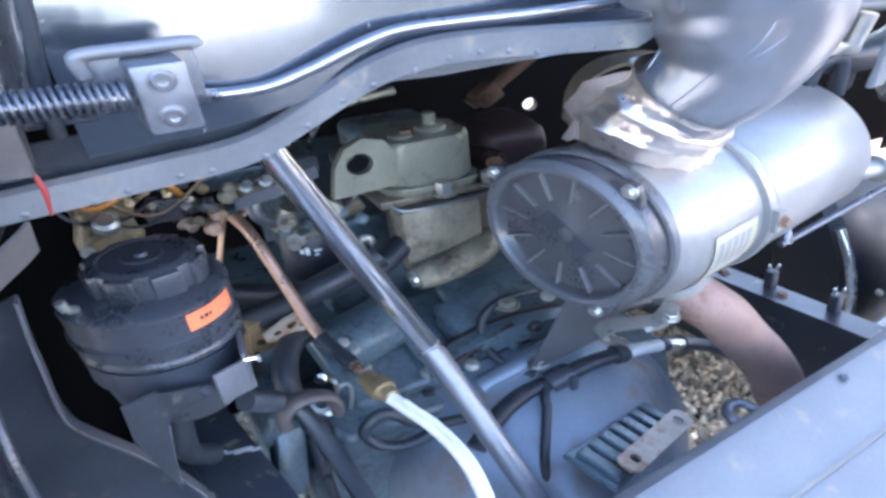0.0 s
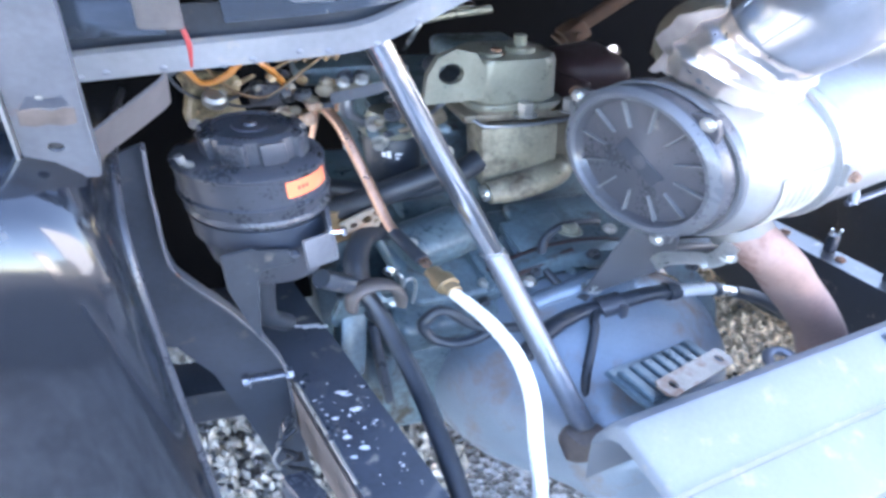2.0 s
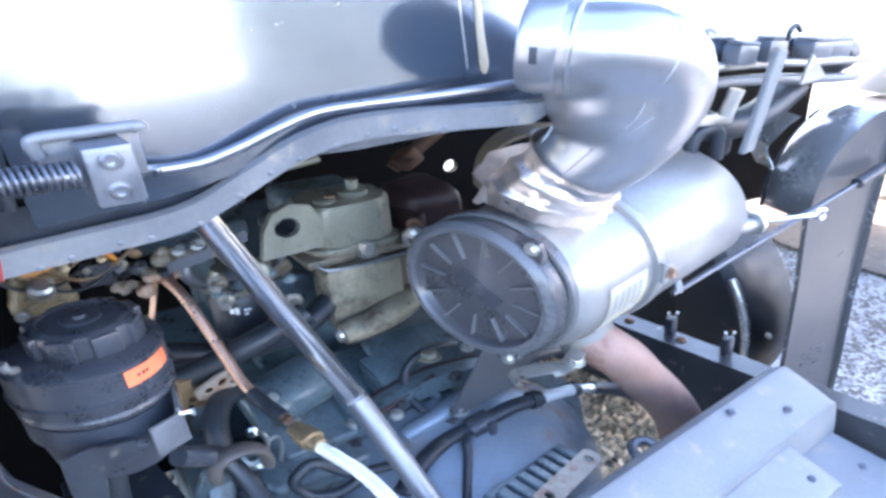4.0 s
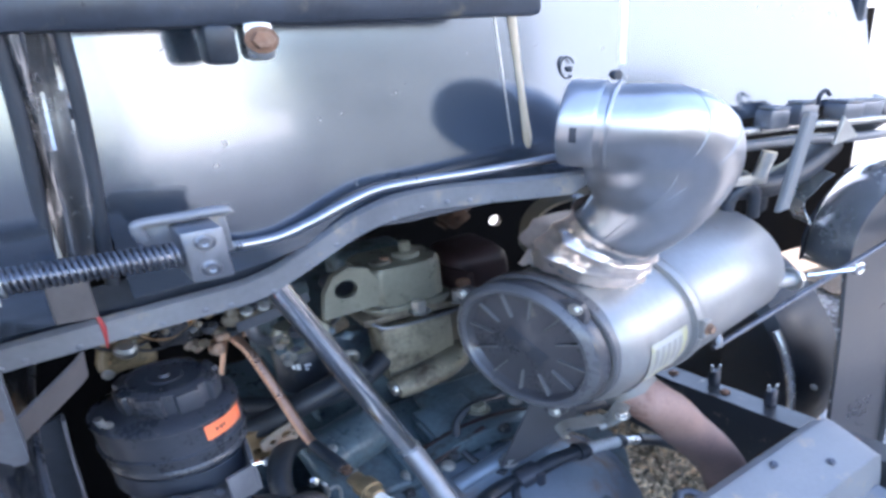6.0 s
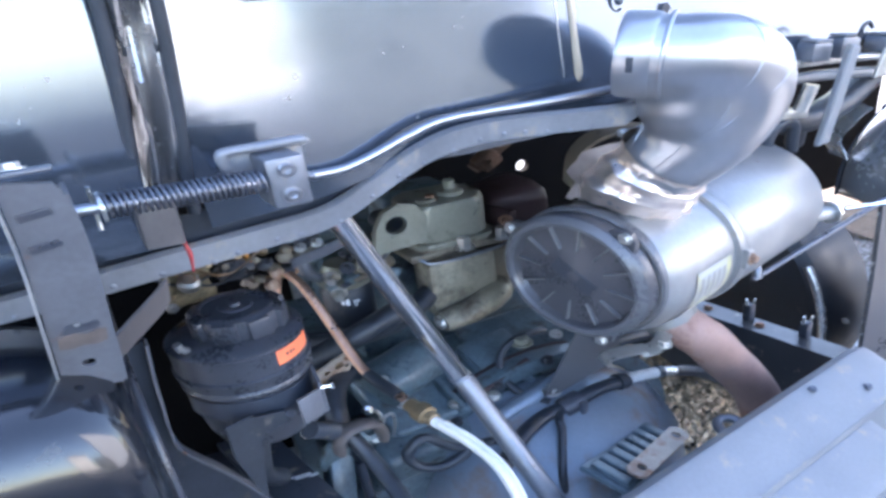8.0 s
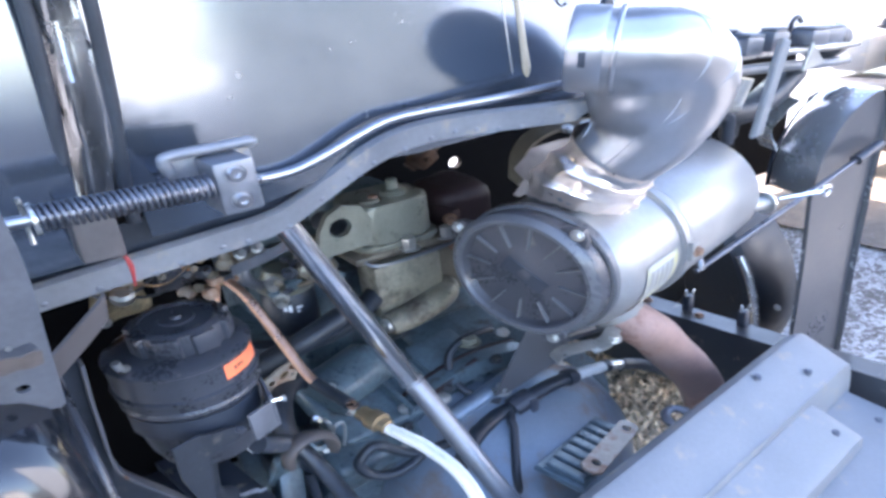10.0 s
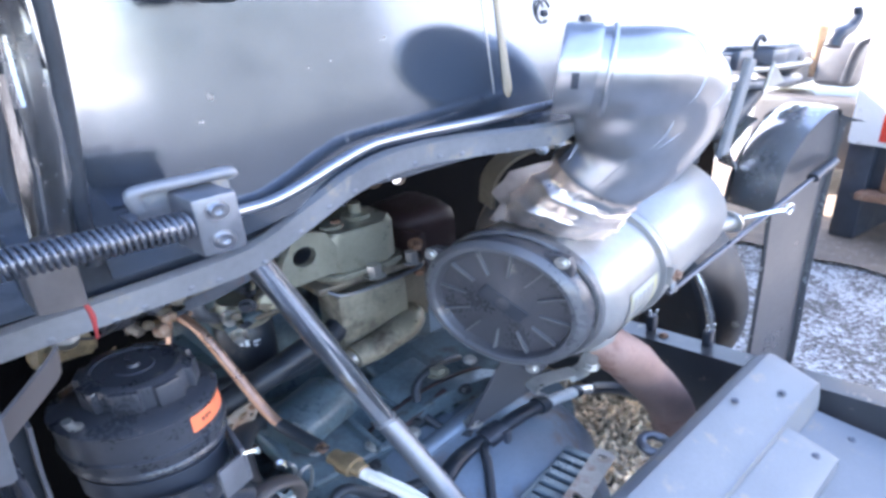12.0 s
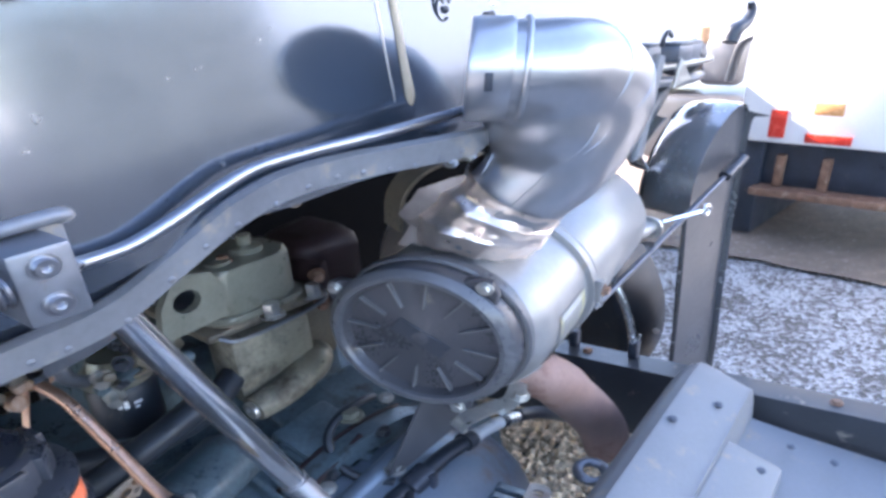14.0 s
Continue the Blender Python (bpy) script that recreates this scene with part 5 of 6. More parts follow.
def bell_housing():
    t = thing("bell_housing", (0.52, 0.85, 0.15), "pale blue-grey cast gearbox bell housing with rust stains", "gearbox housing")
    part("bell", lathe([(0, -0.08), (0.10, -0.08), (0.13, -0.065), (0.15, -0.03), (0.17, 0.02), (0.205, 0.07), (0.25, 0.125), (0.285, 0.175), (0.302, 0.22), (0.312, 0.255), (0.314, 0.275), (0.28, 0.28)], (0.520, 0.62, 0.425), (0, 1, 0), 64), "housing_blue", t)
    part("flange_ring", lathe([(0.28, 0.272), (0.322, 0.272), (0.324, 0.28), (0.324, 0.31), (0.28, 0.31)], (0.525, 0.62, 0.472), (0, 1, 0), 64), "engine_dark", t)
    part("gasket", lathe([(0.30, 0.310), (0.327, 0.310), (0.327, 0.318), (0.30, 0.318)], (0.525, 0.62, 0.472), (0, 1, 0), 64), "red_cast", t, "dark red gasket edge")
    for i in range(5):
        a = radians(48 + 22 * i)
        part("flange_bolt", bolt((0.545 + 0.312 * math.cos(a), 0.892, 0.475 + 0.312 * math.sin(a)), (0, -1, 0), 0.010, 0.014), "rail_grey", t)
    e1, e2 = V((0.9, 0.42, -0.25)).normalized(), V((-0.30, 0.90, 0.20)).normalized()
    up = e1.cross(e2).normalized()
    base = V((0.520, 0.605, 0.672))
    part("fin_plate", slab([(-0.07, -0.02), (0.18, -0.02), (0.18, 0.06), (-0.07, 0.075)], base - up * 0.03, e1, e2, 0.014), "engine_dark", t)
    for i in range(7):
        part("fin", slab([(0.034 * i - 0.06, -0.012), (0.034 * i - 0.036, -0.012), (0.034 * i - 0.036, 0.062), (0.034 * i - 0.06, 0.062)], base - up * 0.017, e1, e2, 0.012, 0.003), "engine_dark", t)


bell_housing()
strap = thing("strap_plate", (0.61, 0.63, 0.62), "worn rusty strap plate with two holes", "strap plate")
part("strap", slab([(-0.02, -0.02), (0.16, -0.02), (0.170, -0.01), (0.170, 0.01), (0.16, 0.02), (-0.02, 0.02), (-0.03, 0.01), (-0.03, -0.01)], (0.508, 0.585, 0.690), (0.9, 0.40, -0.17), (-0.30, 0.90, 0.20), 0.006, holes=((0, 0, 0.009), (0.143, 0, 0.009))), "strap", strap)

fly = thing("flywheel_cover", (0.36, 1.0, 0.5), "dark blue-green oily flywheel cover with ribs and bolts", "engine cover")
part("top_plate", jitter(box((0.36, 1.00, 0.735), (0.36, 0.22, 0.05), (20, 3, 6), 0.012, 3), 0.004, 22), "engine_dark", fly)
part("side_plate", jitter(box((0.27, 0.93, 0.62), (0.30, 0.12, 0.18), (25, 10, 10), 0.02, 3), 0.005, 18), "engine_dark", fly)
part("shoulder", jitter(box((0.56, 1.01, 0.775), (0.24, 0.18, 0.05), (14, -5, -4), 0.014, 3), 0.004, 22), "engine_dark", fly)
part("raised_pad", box((0.47, 0.985, 0.782), (0.12, 0.10, 0.035), (18, -4, 4), 0.008, 2), "engine_dark", fly)
part("gasket_line", tube([(0.36, 0.885, 0.745), (0.42, 0.895, 0.768), (0.50, 0.905, 0.795)], 0.006, 8), "red_cast", fly, "dark red gasket line")
for i in range(4):
    part("rib", box((0.25 + 0.08 * i, 0.945, 0.748 + 0.004 * i), (0.012, 0.13, 0.03), (20, 3, 6), 0.004), "engine_dark", fly)
for p in ((0.24, 0.94, 0.755), (0.42, 0.92, 0.762), (0.60, 0.95, 0.805), (0.33, 0.90, 0.735), (0.40, 0.875, 0.745)):
    part("cover_bolt", bolt(p, (0, -0.4, 1), 0.010, 0.012), "zinc", fly)

arch = thing("intake_support", (0.62, 0.88, 1.2), "brown-grey curved support arch behind the intake joint", "bracket")
part("arch", ribbon([(0.615, 0.90, 1.25), (0.625, 0.90, 1.31), (0.655, 0.89, 1.352), (0.71, 0.88, 1.366), (0.79, 0.88, 1.353)], 0.05, 0.006, (0.3, 1, 0.1)), "engine_brown", arch)
part("arch_bolt", bolt((0.698, 0.855, 1.363), (-0.3, -0.6, 0.8), 0.008, 0.01), "zinc", arch)
part("arch_bolt", bolt((0.74, 0.855, 1.363), (-0.3, -0.6, 0.8), 0.008, 0.01), "zinc", arch)

# hoses and harness
loom = thing("wiring_conduit", (0.6, 0.8, 0.68), "black wiring conduit with pale joints over the bell housing", "wiring conduit")
part("conduit", tube([(0.33, 0.74, 0.665), (0.40, 0.78, 0.69), (0.462, 0.80, 0.700), (0.519, 0.80, 0.708), (0.591, 0.80, 0.726), (0.66, 0.80, 0.722)], 0.0165, 14, 10), "rubber", loom)
part("pale_joint", tube([(0.655, 0.80, 0.723), (0.70, 0.80, 0.718), (0.735, 0.80, 0.711)], 0.0145, 14), "clear_hose", loom, "pale grey hose joint")
part("joint_band", tube([(0.732, 0.80, 0.7115), (0.745, 0.80, 0.708)], 0.017, 14), "rubber", loom)
part("metal_joint", tube([(0.744, 0.80, 0.708), (0.785, 0.80, 0.692)], 0.0125, 14), "zinc", loom, "bright metal joint")
part("tail", tube([(0.782, 0.80, 0.694), (0.84, 0.80, 0.662), (0.90, 0.805, 0.61), (0.97, 0.82, 0.54)], 0.0155, 14), "rubber", loom)
part("tee", tube([(0.500, 0.80, 0.705), (0.545, 0.80, 0.716)], 0.024, 16), "black_plastic", loom)
part("band", tube([(0.634, 0.80, 0.7255), (0.650, 0.80, 0.7235)], 0.021, 16), "rubber", loom)
part("clip", box((0.535, 0.782, 0.705), (0.016, 0.02, 0.045), (0, 0, 10), 0.003), "spring_steel", loom)
solid("back_hose", tube([(0.60, 0.86, 0.80), (0.70, 0.86, 0.80), (0.80, 0.87, 0.775), (0.92, 0.88, 0.70)], 0.018, 12), "rubber", "black hose behind the pale pipe", "hose")
solid("vent_hose", tube([(0.575, 0.955, 0.826), (0.551, 0.95, 0.834), (0.50, 0.945, 0.836), (0.457, 0.935, 0.806), (0.444, 0.90, 0.757), (0.461, 0.86, 0.726), (0.490, 0.82, 0.718)], 0.0085, 12), "rubber", "thin black breather hose loop", "hose")
solid("drain_hose", tube([(0.490, 0.79, 0.708), (0.475, 0.77, 0.702), (0.470, 0.757, 0.690), (0.443, 0.72, 0.652), (0.424, 0.695, 0.614), (0.415, 0.675, 0.575)], 0.008, 10), "rubber", "thin black hose hanging over the housing", "hose")
solid("union_plug", bolt((0.508, 0.935, 0.825), (0, 0, 1), 0.016, 0.018), "engine_green", "hexagon plug on the flywheel cover", "plug")
solid("light_pipe", tube([(0.40, 0.85, 0.700), (0.498, 0.85, 0.735), (0.604, 0.85, 0.776), (0.66, 0.85, 0.79)], 0.021, 16), "housing_blue", "pale grey pipe along the bell housing", "pipe")
solid("bracket_bolt", bolt((0.50, 0.828, 0.744), (0, -0.3, 1), 0.013, 0.02), "zinc", "zinc bolt at the mounting plate's tip", "bolt")
solid("pipe_ring", tube([V((0.73, 0.60, 0.68)) + V((math.cos(a) * 0.024, math.sin(a) * 0.024, 0.006 * math.sin(a))) for a in [2 * math.pi * i / 20 for i in range(20)]], 0.010, 10, 1, closed=True), "block_steel", "round clevis ring beside the cover", "clevis ring")
bh = thing("brake_hose", (0.11, 0.7, 0.6), "thick black rubber hose with a metal union beside the rail", "hose")
part("hose", tube([(0.05, 0.83, 0.865), (0.08, 0.845, 0.835), (0.104, 0.835, 0.800), (0.122, 0.79, 0.745), (0.134, 0.70, 0.685), (0.135, 0.60, 0.645), (0.132, 0.50, 0.60), (0.13, 0.42, 0.55)], 0.0155, 14), "rubber", bh)
part("union", tube([(0.035, 0.815, 0.882), (0.075, 0.832, 0.842)], 0.0185, 12), "rail_paint", bh, "dark metal union")
solid("hose_clamp", tube([(0.074, 0.826, 0.785), (0.078, 0.826, 0.812), (0.094, 0.826, 0.833), (0.120, 0.828, 0.838), (0.146, 0.832, 0.822), (0.156, 0.838, 0.792), (0.154, 0.842, 0.770)], 0.0105, 12, 6, flat=1.7), "clamp_rubber", "brown-grey hose saddle over the black hose", "clamp")
solid("large_hose", tube([(0.23, 1.03, 0.795), (0.175, 1.01, 0.835), (0.132, 0.965, 0.845), (0.108, 0.92, 0.815), (0.108, 0.89, 0.76), (0.13, 0.87, 0.70)], 0.021, 16), "rubber", "large curved black coolant hose", "hose")
solid("loop_hose", tube([(0.34, 0.772, 0.716), (0.27, 0.785, 0.722), (0.218, 0.80, 0.768), (0.188, 0.80, 0.752), (0.180, 0.80, 0.728), (0.196, 0.79, 0.700), (0.230, 0.78, 0.690), (0.262, 0.775, 0.700), (0.285, 0.775, 0.715)], 0.0105, 12), "rubber", "black hose curled into a loop beside the bell housing", "hose")
solid("radiator_hose", tube([(0.10, 1.15, 0.88), (0.20, 1.06, 0.90), (0.30, 1.02, 0.94), (0.38, 1.04, 0.98)], 0.024, 14), "rubber", "dark rubber radiator hose", "hose")
for pts, mt, lb in (([(-0.075, 1.03, 1.24), (-0.055, 1.02, 1.205), (-0.02, 1.02, 1.215), (0.02, 1.04, 1.25)], "orange_wire", "orange electric wire above the reservoir"),
                    ([(0.02, 1.05, 1.245), (0.05, 1.05, 1.21), (0.07, 1.06, 1.17)], "orange_wire", "orange electric wire above the reservoir")):
    solid("electric_wire", tube(pts, 0.0058, 8), mt, lb, "wire")

man = thing("manifold", (0.63, 1.14, 0.98), "dark red cast manifold beside the valve cover", "manifold")
part("casting", jitter(box((0.635, 1.15, 1.09), (0.13, 0.15, 0.19), (0, 0, 0), 0.04, 3), 0.012, 16), "red_cast", man)
part("flange", box((0.575, 1.09, 1.09), (0.02, 0.09, 0.11), (0, 0, 12), 0.006), "red_cast", man)
for z in (1.055, 1.125):
    part("stud", bolt((0.565, 1.045, z), (-0.5, -0.9, 0), 0.010, 0.026), "rusty", man)
solid("hose_bracket", tube([(0.165, 0.885, 0.815), (0.172, 0.875, 0.80), (0.165, 0.88, 0.73)], 0.004, 8), "zinc", "bright bent bracket rod by the hoses", "bracket")
solid("bracket_screw", bolt((0.155, 0.885, 0.818), (-0.4, -1, 0.2), 0.008, 0.012), "chrome", "bright bracket screw near the hoses", "screw")
solid("dark_pipe", tube([(0.03, 1.06, 0.86), (0.12, 1.02, 0.90), (0.22, 1.0, 0.95), (0.32, 1.0, 0.99)], 0.026, 14), "rubber", "dark pipe running behind the copper line", "pipe")
solid("foot_bracket", jitter(box((0.372, 0.59, 0.555), (0.08, 0.06, 0.06), (10, 20, 12), 0.02, 3), 0.012, 30), "rust_film", "rusty foot bracket of the strut", "bracket")
solid("plug_connector", jitter(box((-0.075, 0.56, 0.62), (0.035, 0.06, 0.08), (10, 5, 20), 0.008, 2), 0.008, 40), "black_plastic", "black plug connector beside the frame rail", "connector")
solid("link_rod", tube([(0.112, 0.865, 0.70), (0.112, 0.862, 0.64), (0.115, 0.858, 0.54), (0.118, 0.85, 0.46)], 0.010, 10), "rail_paint", "thin dark link rod beside the hose", "rod")
solid("cast_flange", jitter(slab([(-0.05, -0.05), (0.045, -0.05), (0.05, 0.02), (0.02, 0.05), (-0.045, 0.04)], (0.125, 1.03, 0.865), (1, 0.2, 0), (0, -0.2, 1), 0.02, holes=((0.0, 0.0, 0.015), (0.03, 0.015, 0.006), (-0.03, -0.02, 0.008))), 0.002, 40), "brown_cast", "brown slotted casting behind the copper pipe", "casting")
st = thing("starter_motor", (0.26, 1.0, 0.73), "dark oily starter motor beside the block", "starter motor")
part("casing", jitter(lathe([(0, 0.012), (0.055, 0.012), (0.058, 0.02), (0.058, 0.14), (0.05, 0.15), (0, 0.15)], (0.20, 0.98, 0.79), (0.9, 0.3, 0.1), 26), 0.003, 25), "engine_dark", st)
part("end_cap", lathe([(0, 0), (0.045, 0), (0.062, 0.008), (0.062, 0.024), (0.058, 0.026)], (0.20, 0.98, 0.79), (0.9, 0.3, 0.1), 26), "engine_dark", st)
part("terminal", bolt((0.215, 0.945, 0.838), (-0.2, -0.5, 0.8), 0.007, 0.016), "zinc", st)

# made-up beam, there only to darken the void between the ground patches
solid("filler_beam", box((-0.30, 0.97, 0.46), (0.56, 0.11, 0.10), (0, 0, 0), 0.015), "black_paint", "black beam added to darken the void under the mudguard", "axle")
solid("gearbox", jitter(box((0.24, 1.0, 0.46), (0.30, 0.26, 0.30), (0, 0, 0), 0.03, 3), 0.008, 12), "engine_dark", "dark oily gearbox casing below the hoses", "gearbox")

# rear wheel under the grey mudguard
wheel = thing("wheel", (1.48, 1.40, 0.0), "black rubber tyre on a dark rim under the mudguard", "wheel")
part("tyre", lathe([(0.26, -0.10), (0.40, -0.115), (0.46, -0.11), (0.485, -0.085), (0.49, 0), (0.485, 0.085), (0.46, 0.11), (0.40, 0.115), (0.26, 0.10)], (1.49, 1.40, 0.49), (1, 0, 0), 60), "rubber", wheel)
part("arch_lip", tube([(1.352, 1.40 + 0.515 * math.cos(a), 0.49 + 0.515 * math.sin(a)) for a in [radians(150 + 5 * i) for i in range(13)]], 0.012, 10), "dull_strip", wheel, "pale edge of the wheel arch")
part("rim", lathe([(0.05, -0.03), (0.20, -0.02), (0.25, -0.09), (0.265, -0.10), (0.265, 0.10), (0.25, 0.09), (0.2, 0.0), (0.05, 0.0)], (1.49, 1.40, 0.49), (1, 0, 0), 40), "black_paint", wheel)

# latch gear at the cab's corner
latch = thing("cab_latch", (1.2, 0.8, 1.28), "grey steel cab latch with brackets, bars and dark hoses", "latch")
for c, d in (((1.115, 0.83, 1.475), (0.05, 0.04, 0.045)), ((1.19, 0.83, 1.475), (0.05, 0.04, 0.050)), ((1.34, 0.85, 1.460), (0.06, 0.05, 0.040)), ((1.46, 0.90, 1.44), (0.08, 0.06, 0.05))):
    b = part("block", box(c, d, (0, 6, 0), 0.006), "block_steel", latch)
    part("cap_plate", box((c[0], c[1] - 0.004, c[2] + d[2] / 2 + 0.004), (d[0] * 0.9, d[1] * 0.9, 0.006), (0, 6, 0), 0.002), "cover_grey", b, "pale top plate")
part("cross_bar", tube([(0.97, 0.84, 1.455), (1.18, 0.84, 1.445), (1.42, 0.86, 1.42), (1.6, 0.90, 1.40)], 0.010, 12), "zinc", latch)
part("lower_bar", tube([(0.97, 0.87, 1.41), (1.2, 0.87, 1.40), (1.45, 0.88, 1.37), (1.6, 0.92, 1.35)], 0.014, 12), "cab_seam", latch)
part("hanger_bar", slab([(-0.018, -0.13), (0.018, -0.13), (0.018, 0.10), (-0.018, 0.11)], (1.135, 0.79, 1.385), (1, 0.2, 0), (0.22, 0, 1), 0.014, 0.003), "cover_grey", latch, "pale grey hanger bar")
part("gusset", slab([(0, 0), (0.07, 0.01), (0.02, 0.07)], (1.26, 0.81, 1.39), (1, 0, 0), (0, 0, 1), 0.008), "zinc", latch)
part("pin", tube([(1.06, 0.80, 1.35), (1.07, 0.79, 1.41)], 0.014, 12), "zinc", latch)
part("roller", lathe([(0.0, -0.03), (0.05, -0.03), (0.055, -0.02), (0.055, 0.02), (0.05, 0.03), (0, 0.03)], (1.52, 0.93, 1.42), (0.9, 0.3, 0), 24), "mudguard", latch, "dull grey roller")
part("hose", tube([(0.98, 0.88, 1.36), (1.08, 0.86, 1.33), (1.14, 0.87, 1.28), (1.18, 0.90, 1.22)], 0.02, 12), "rubber", latch, "black rubber hose")
part("hose", tube([(1.0, 0.88, 1.33), (1.12, 0.86, 1.30), (1.24, 0.87, 1.31), (1.40, 0.92, 1.35)], 0.034, 12), "rubber", latch, "black rubber hose")
part("hook", tube([(1.195, 0.80, 1.500), (1.19, 0.795, 1.520), (1.205, 0.795, 1.532), (1.218, 0.795, 1.518)], 0.0042, 8), "black_paint", latch)
part("horn", tube([(1.76, 0.93, 1.42), (1.78, 0.93, 1.455), (1.83, 0.93, 1.47), (1.86, 0.93, 1.50), (1.85, 0.93, 1.53)], [0.02, 0.022, 0.018, 0.014, 0.009], 10), "black_paint", latch)
ubr = thing("pipe_bracket", (1.05, 0.83, 1.2), "black bent pipe bracket beside the canister", "bracket")
part("loop", tube([(1.02, 0.84, 1.22), (1.03, 0.835, 1.29), (1.055, 0.83, 1.315), (1.085, 0.83, 1.30), (1.10, 0.84, 1.23)], 0.013, 12), "black_paint", ubr)
part("cross_piece", box((1.06, 0.825, 1.335), (0.09, 0.02, 0.022), (0, 5, 0), 0.004), "zinc", ubr)

# ---- ground litter and the distance ----
def pebbles(x0, x1, y0, y1, count, size, name, mat, lab, z=0.0):
    verts, faces = [], []
    for i in range(count):
        c = V((x0 + (x1 - x0) * random.random(), y0 + (y1 - y0) * random.random(), z + size * 0.3 * random.random()))
        s = size * (0.5 + random.random())
        m = Euler((random.random() * 6, random.random() * 6, random.random() * 6)).to_matrix()
        k = len(verts)
        for q in ((1.3, 0, 0), (-1.3, 0, 0), (0, 0.8, 0), (0, -0.8, 0), (0, 0, 0.5), (0, 0, -0.5)):
            verts.append(FILM @ (c + m @ (V(q) * s)))
        faces += [(k + a, k + b, k + c2) for a, b, c2 in ((0, 2, 4), (2, 1, 4), (1, 3, 4), (3, 0, 4), (2, 0, 5), (1, 2, 5), (3, 1, 5), (0, 3, 5))]
    me = bpy.data.meshes.new(name)
    me.from_pydata(verts, [], faces)
    me.materials.append(M[mat])
    ob = new(name, me)
    return tagged(ob, lab, "gravel", kind="stuff")


pebbles(0.75, 1.9, 0.75, 1.9, 9000, 0.015, "gravel_bed", "gravel", "loose tan gravel on the ground under the truck")
pebbles(-0.6, 0.3, 0.9, 2.0, 2600, 0.016, "gravel_bed", "dirt_clods", "pale stony dirt on the ground under the truck")


mach = thing("parked_machine", (4.1, 2.0, 0.0), "grey parked yard machine with seat and lever", "machine")
part("body", box((4.3, 2.0, 0.45), (0.8, 0.7, 0.5), (0, 0, 0), 0.05), "mudguard", mach)
part("seat", box((4.1, 1.98, 0.92), (0.12, 0.24, 0.34), (0, 8, 0), 0.05, 3), "arm_grey", mach)
part("tank", box((4.1, 2.28, 0.86), (0.3, 0.22, 0.26), (0, 0, 0), 0.04), "cover_grey", mach)
part("lever", tube([(4.0, 1.9, 0.8), (4.0, 1.86, 1.05), (4.0, 1.78, 1.12), (4.0, 1.72, 1.24)], 0.025, 10), "black_paint", mach)
part("exhaust_pipe", tube([(4.1, 2.12, 0.8), (4.1, 2.12, 1.16)], 0.03, 12), "wood", mach)


def white_trailer():
    t = thing("white_vehicle", (4.0, 0.8, 0.1), "white vehicle body with red reflectors and wooden underframe", "vehicle")
    part("body", box((3.75, 0.95, 1.42), (1.0, 1.1, 1.6), (0, 0, 0), 0.03), "white_paint", t)
    part("reflector", box((3.246, 1.32, 0.74), (0.012, 0.07, 0.16), (0, 0, 0), 0.004), "red_reflector", t, "red square reflector")
    part("reflector", box((3.246, 1.10, 0.67), (0.012, 0.19, 0.05), (0, 0, 0), 0.004), "red_reflector", t, "red strip reflector")
    part("lamp", box((3.244, 1.12, 0.84), (0.014, 0.12, 0.07), (0, 0, 0), 0.006), "amber", t, "amber lamp")
    # added box that keeps low sun off the ground under the body
    part("sun_block_box", box((3.75, 1.44, 0.312), (0.9, 0.12, 0.60), (0, 0, 0), 0.01), "black_paint", t, "black box added to block sun under the body")
    part("underframe", box((3.76, 0.95, 0.47), (0.86, 1.08, 0.32), (0, 0, 0), 0.01), "black_paint", t)
    part("step_board", box((3.32, 0.95, 0.32), (0.16, 0.9, 0.05), (0, 0, 0), 0.01), "rusty", t)
    part("hanger", box((3.32, 1.3, 0.44), (0.04, 0.04, 0.20), (0, 0, 0), 0.006), "rusty", t)
    part("hanger", box((3.32, 1.1, 0.44), (0.04, 0.04, 0.20), (0, 0, 0), 0.006), "rusty", t)


white_trailer()
# tall pale wall further along, unseen, added to brighten reflections in cab and elbow
shed = thing("shed", (27, -9.8, -1.6), "long tall pale wall added out of view to brighten reflections", "shed", kind="structure")
part("wall", box((27, -10.0, 5.2), (36, 0.5, 14.0), (0, 0, 0), 0.02), "reflector_pale", shed)
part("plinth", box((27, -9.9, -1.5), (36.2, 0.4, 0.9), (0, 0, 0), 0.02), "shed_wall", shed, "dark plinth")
# bumpy backdrop between house and shed, unseen, added to dull the rear wall's reflection
hedge = bmesh.new()
hg = [[hedge.verts.new((5.15 + 0.16 * i, -9.5 + 0.35 * noise.noise(V((i * 0.7, j * 0.7, 3))), -0.9 + 0.155 * j + (0.25 * noise.noise(V((i * 0.5, 1, 8))) if j == 22 else 0))) for j in range(23)] for i in range(34)]
for p, q in zip(hg, hg[1:]):
    for j in range(22):
        hedge.faces.new((p[j], q[j], q[j + 1], p[j + 1]))
bmesh.ops.solidify(hedge, geom=hedge.faces[:], thickness=0.6)
solid("hedge", hedge, "backdrop_grey", "tall grey-green backdrop added out of view to dull reflections", "hedge", kind="structure")
# building across the yard, seen in the paint's reflections
bl = thing("house", (3.65, -9.6, -0.75), "white rendered house with a low annex and a dark plinth across the yard", "house", kind="structure")
part("plinth", box((3.85, -9.62, -0.25), (2.5, 0.4, 1.1), (0, 0, 0), 0.02), "shed_wall", bl, "dark plinth")
part("wall", box((3.53, -9.6, 1.75), (1.75, 0.44, 2.9), (0, 0, 0), 0.02), "plaster", bl)
part("annex", box((4.71, -9.6, 0.51), (0.6, 0.42, 0.42), (0, 0, 0), 0.02), "plaster", bl)
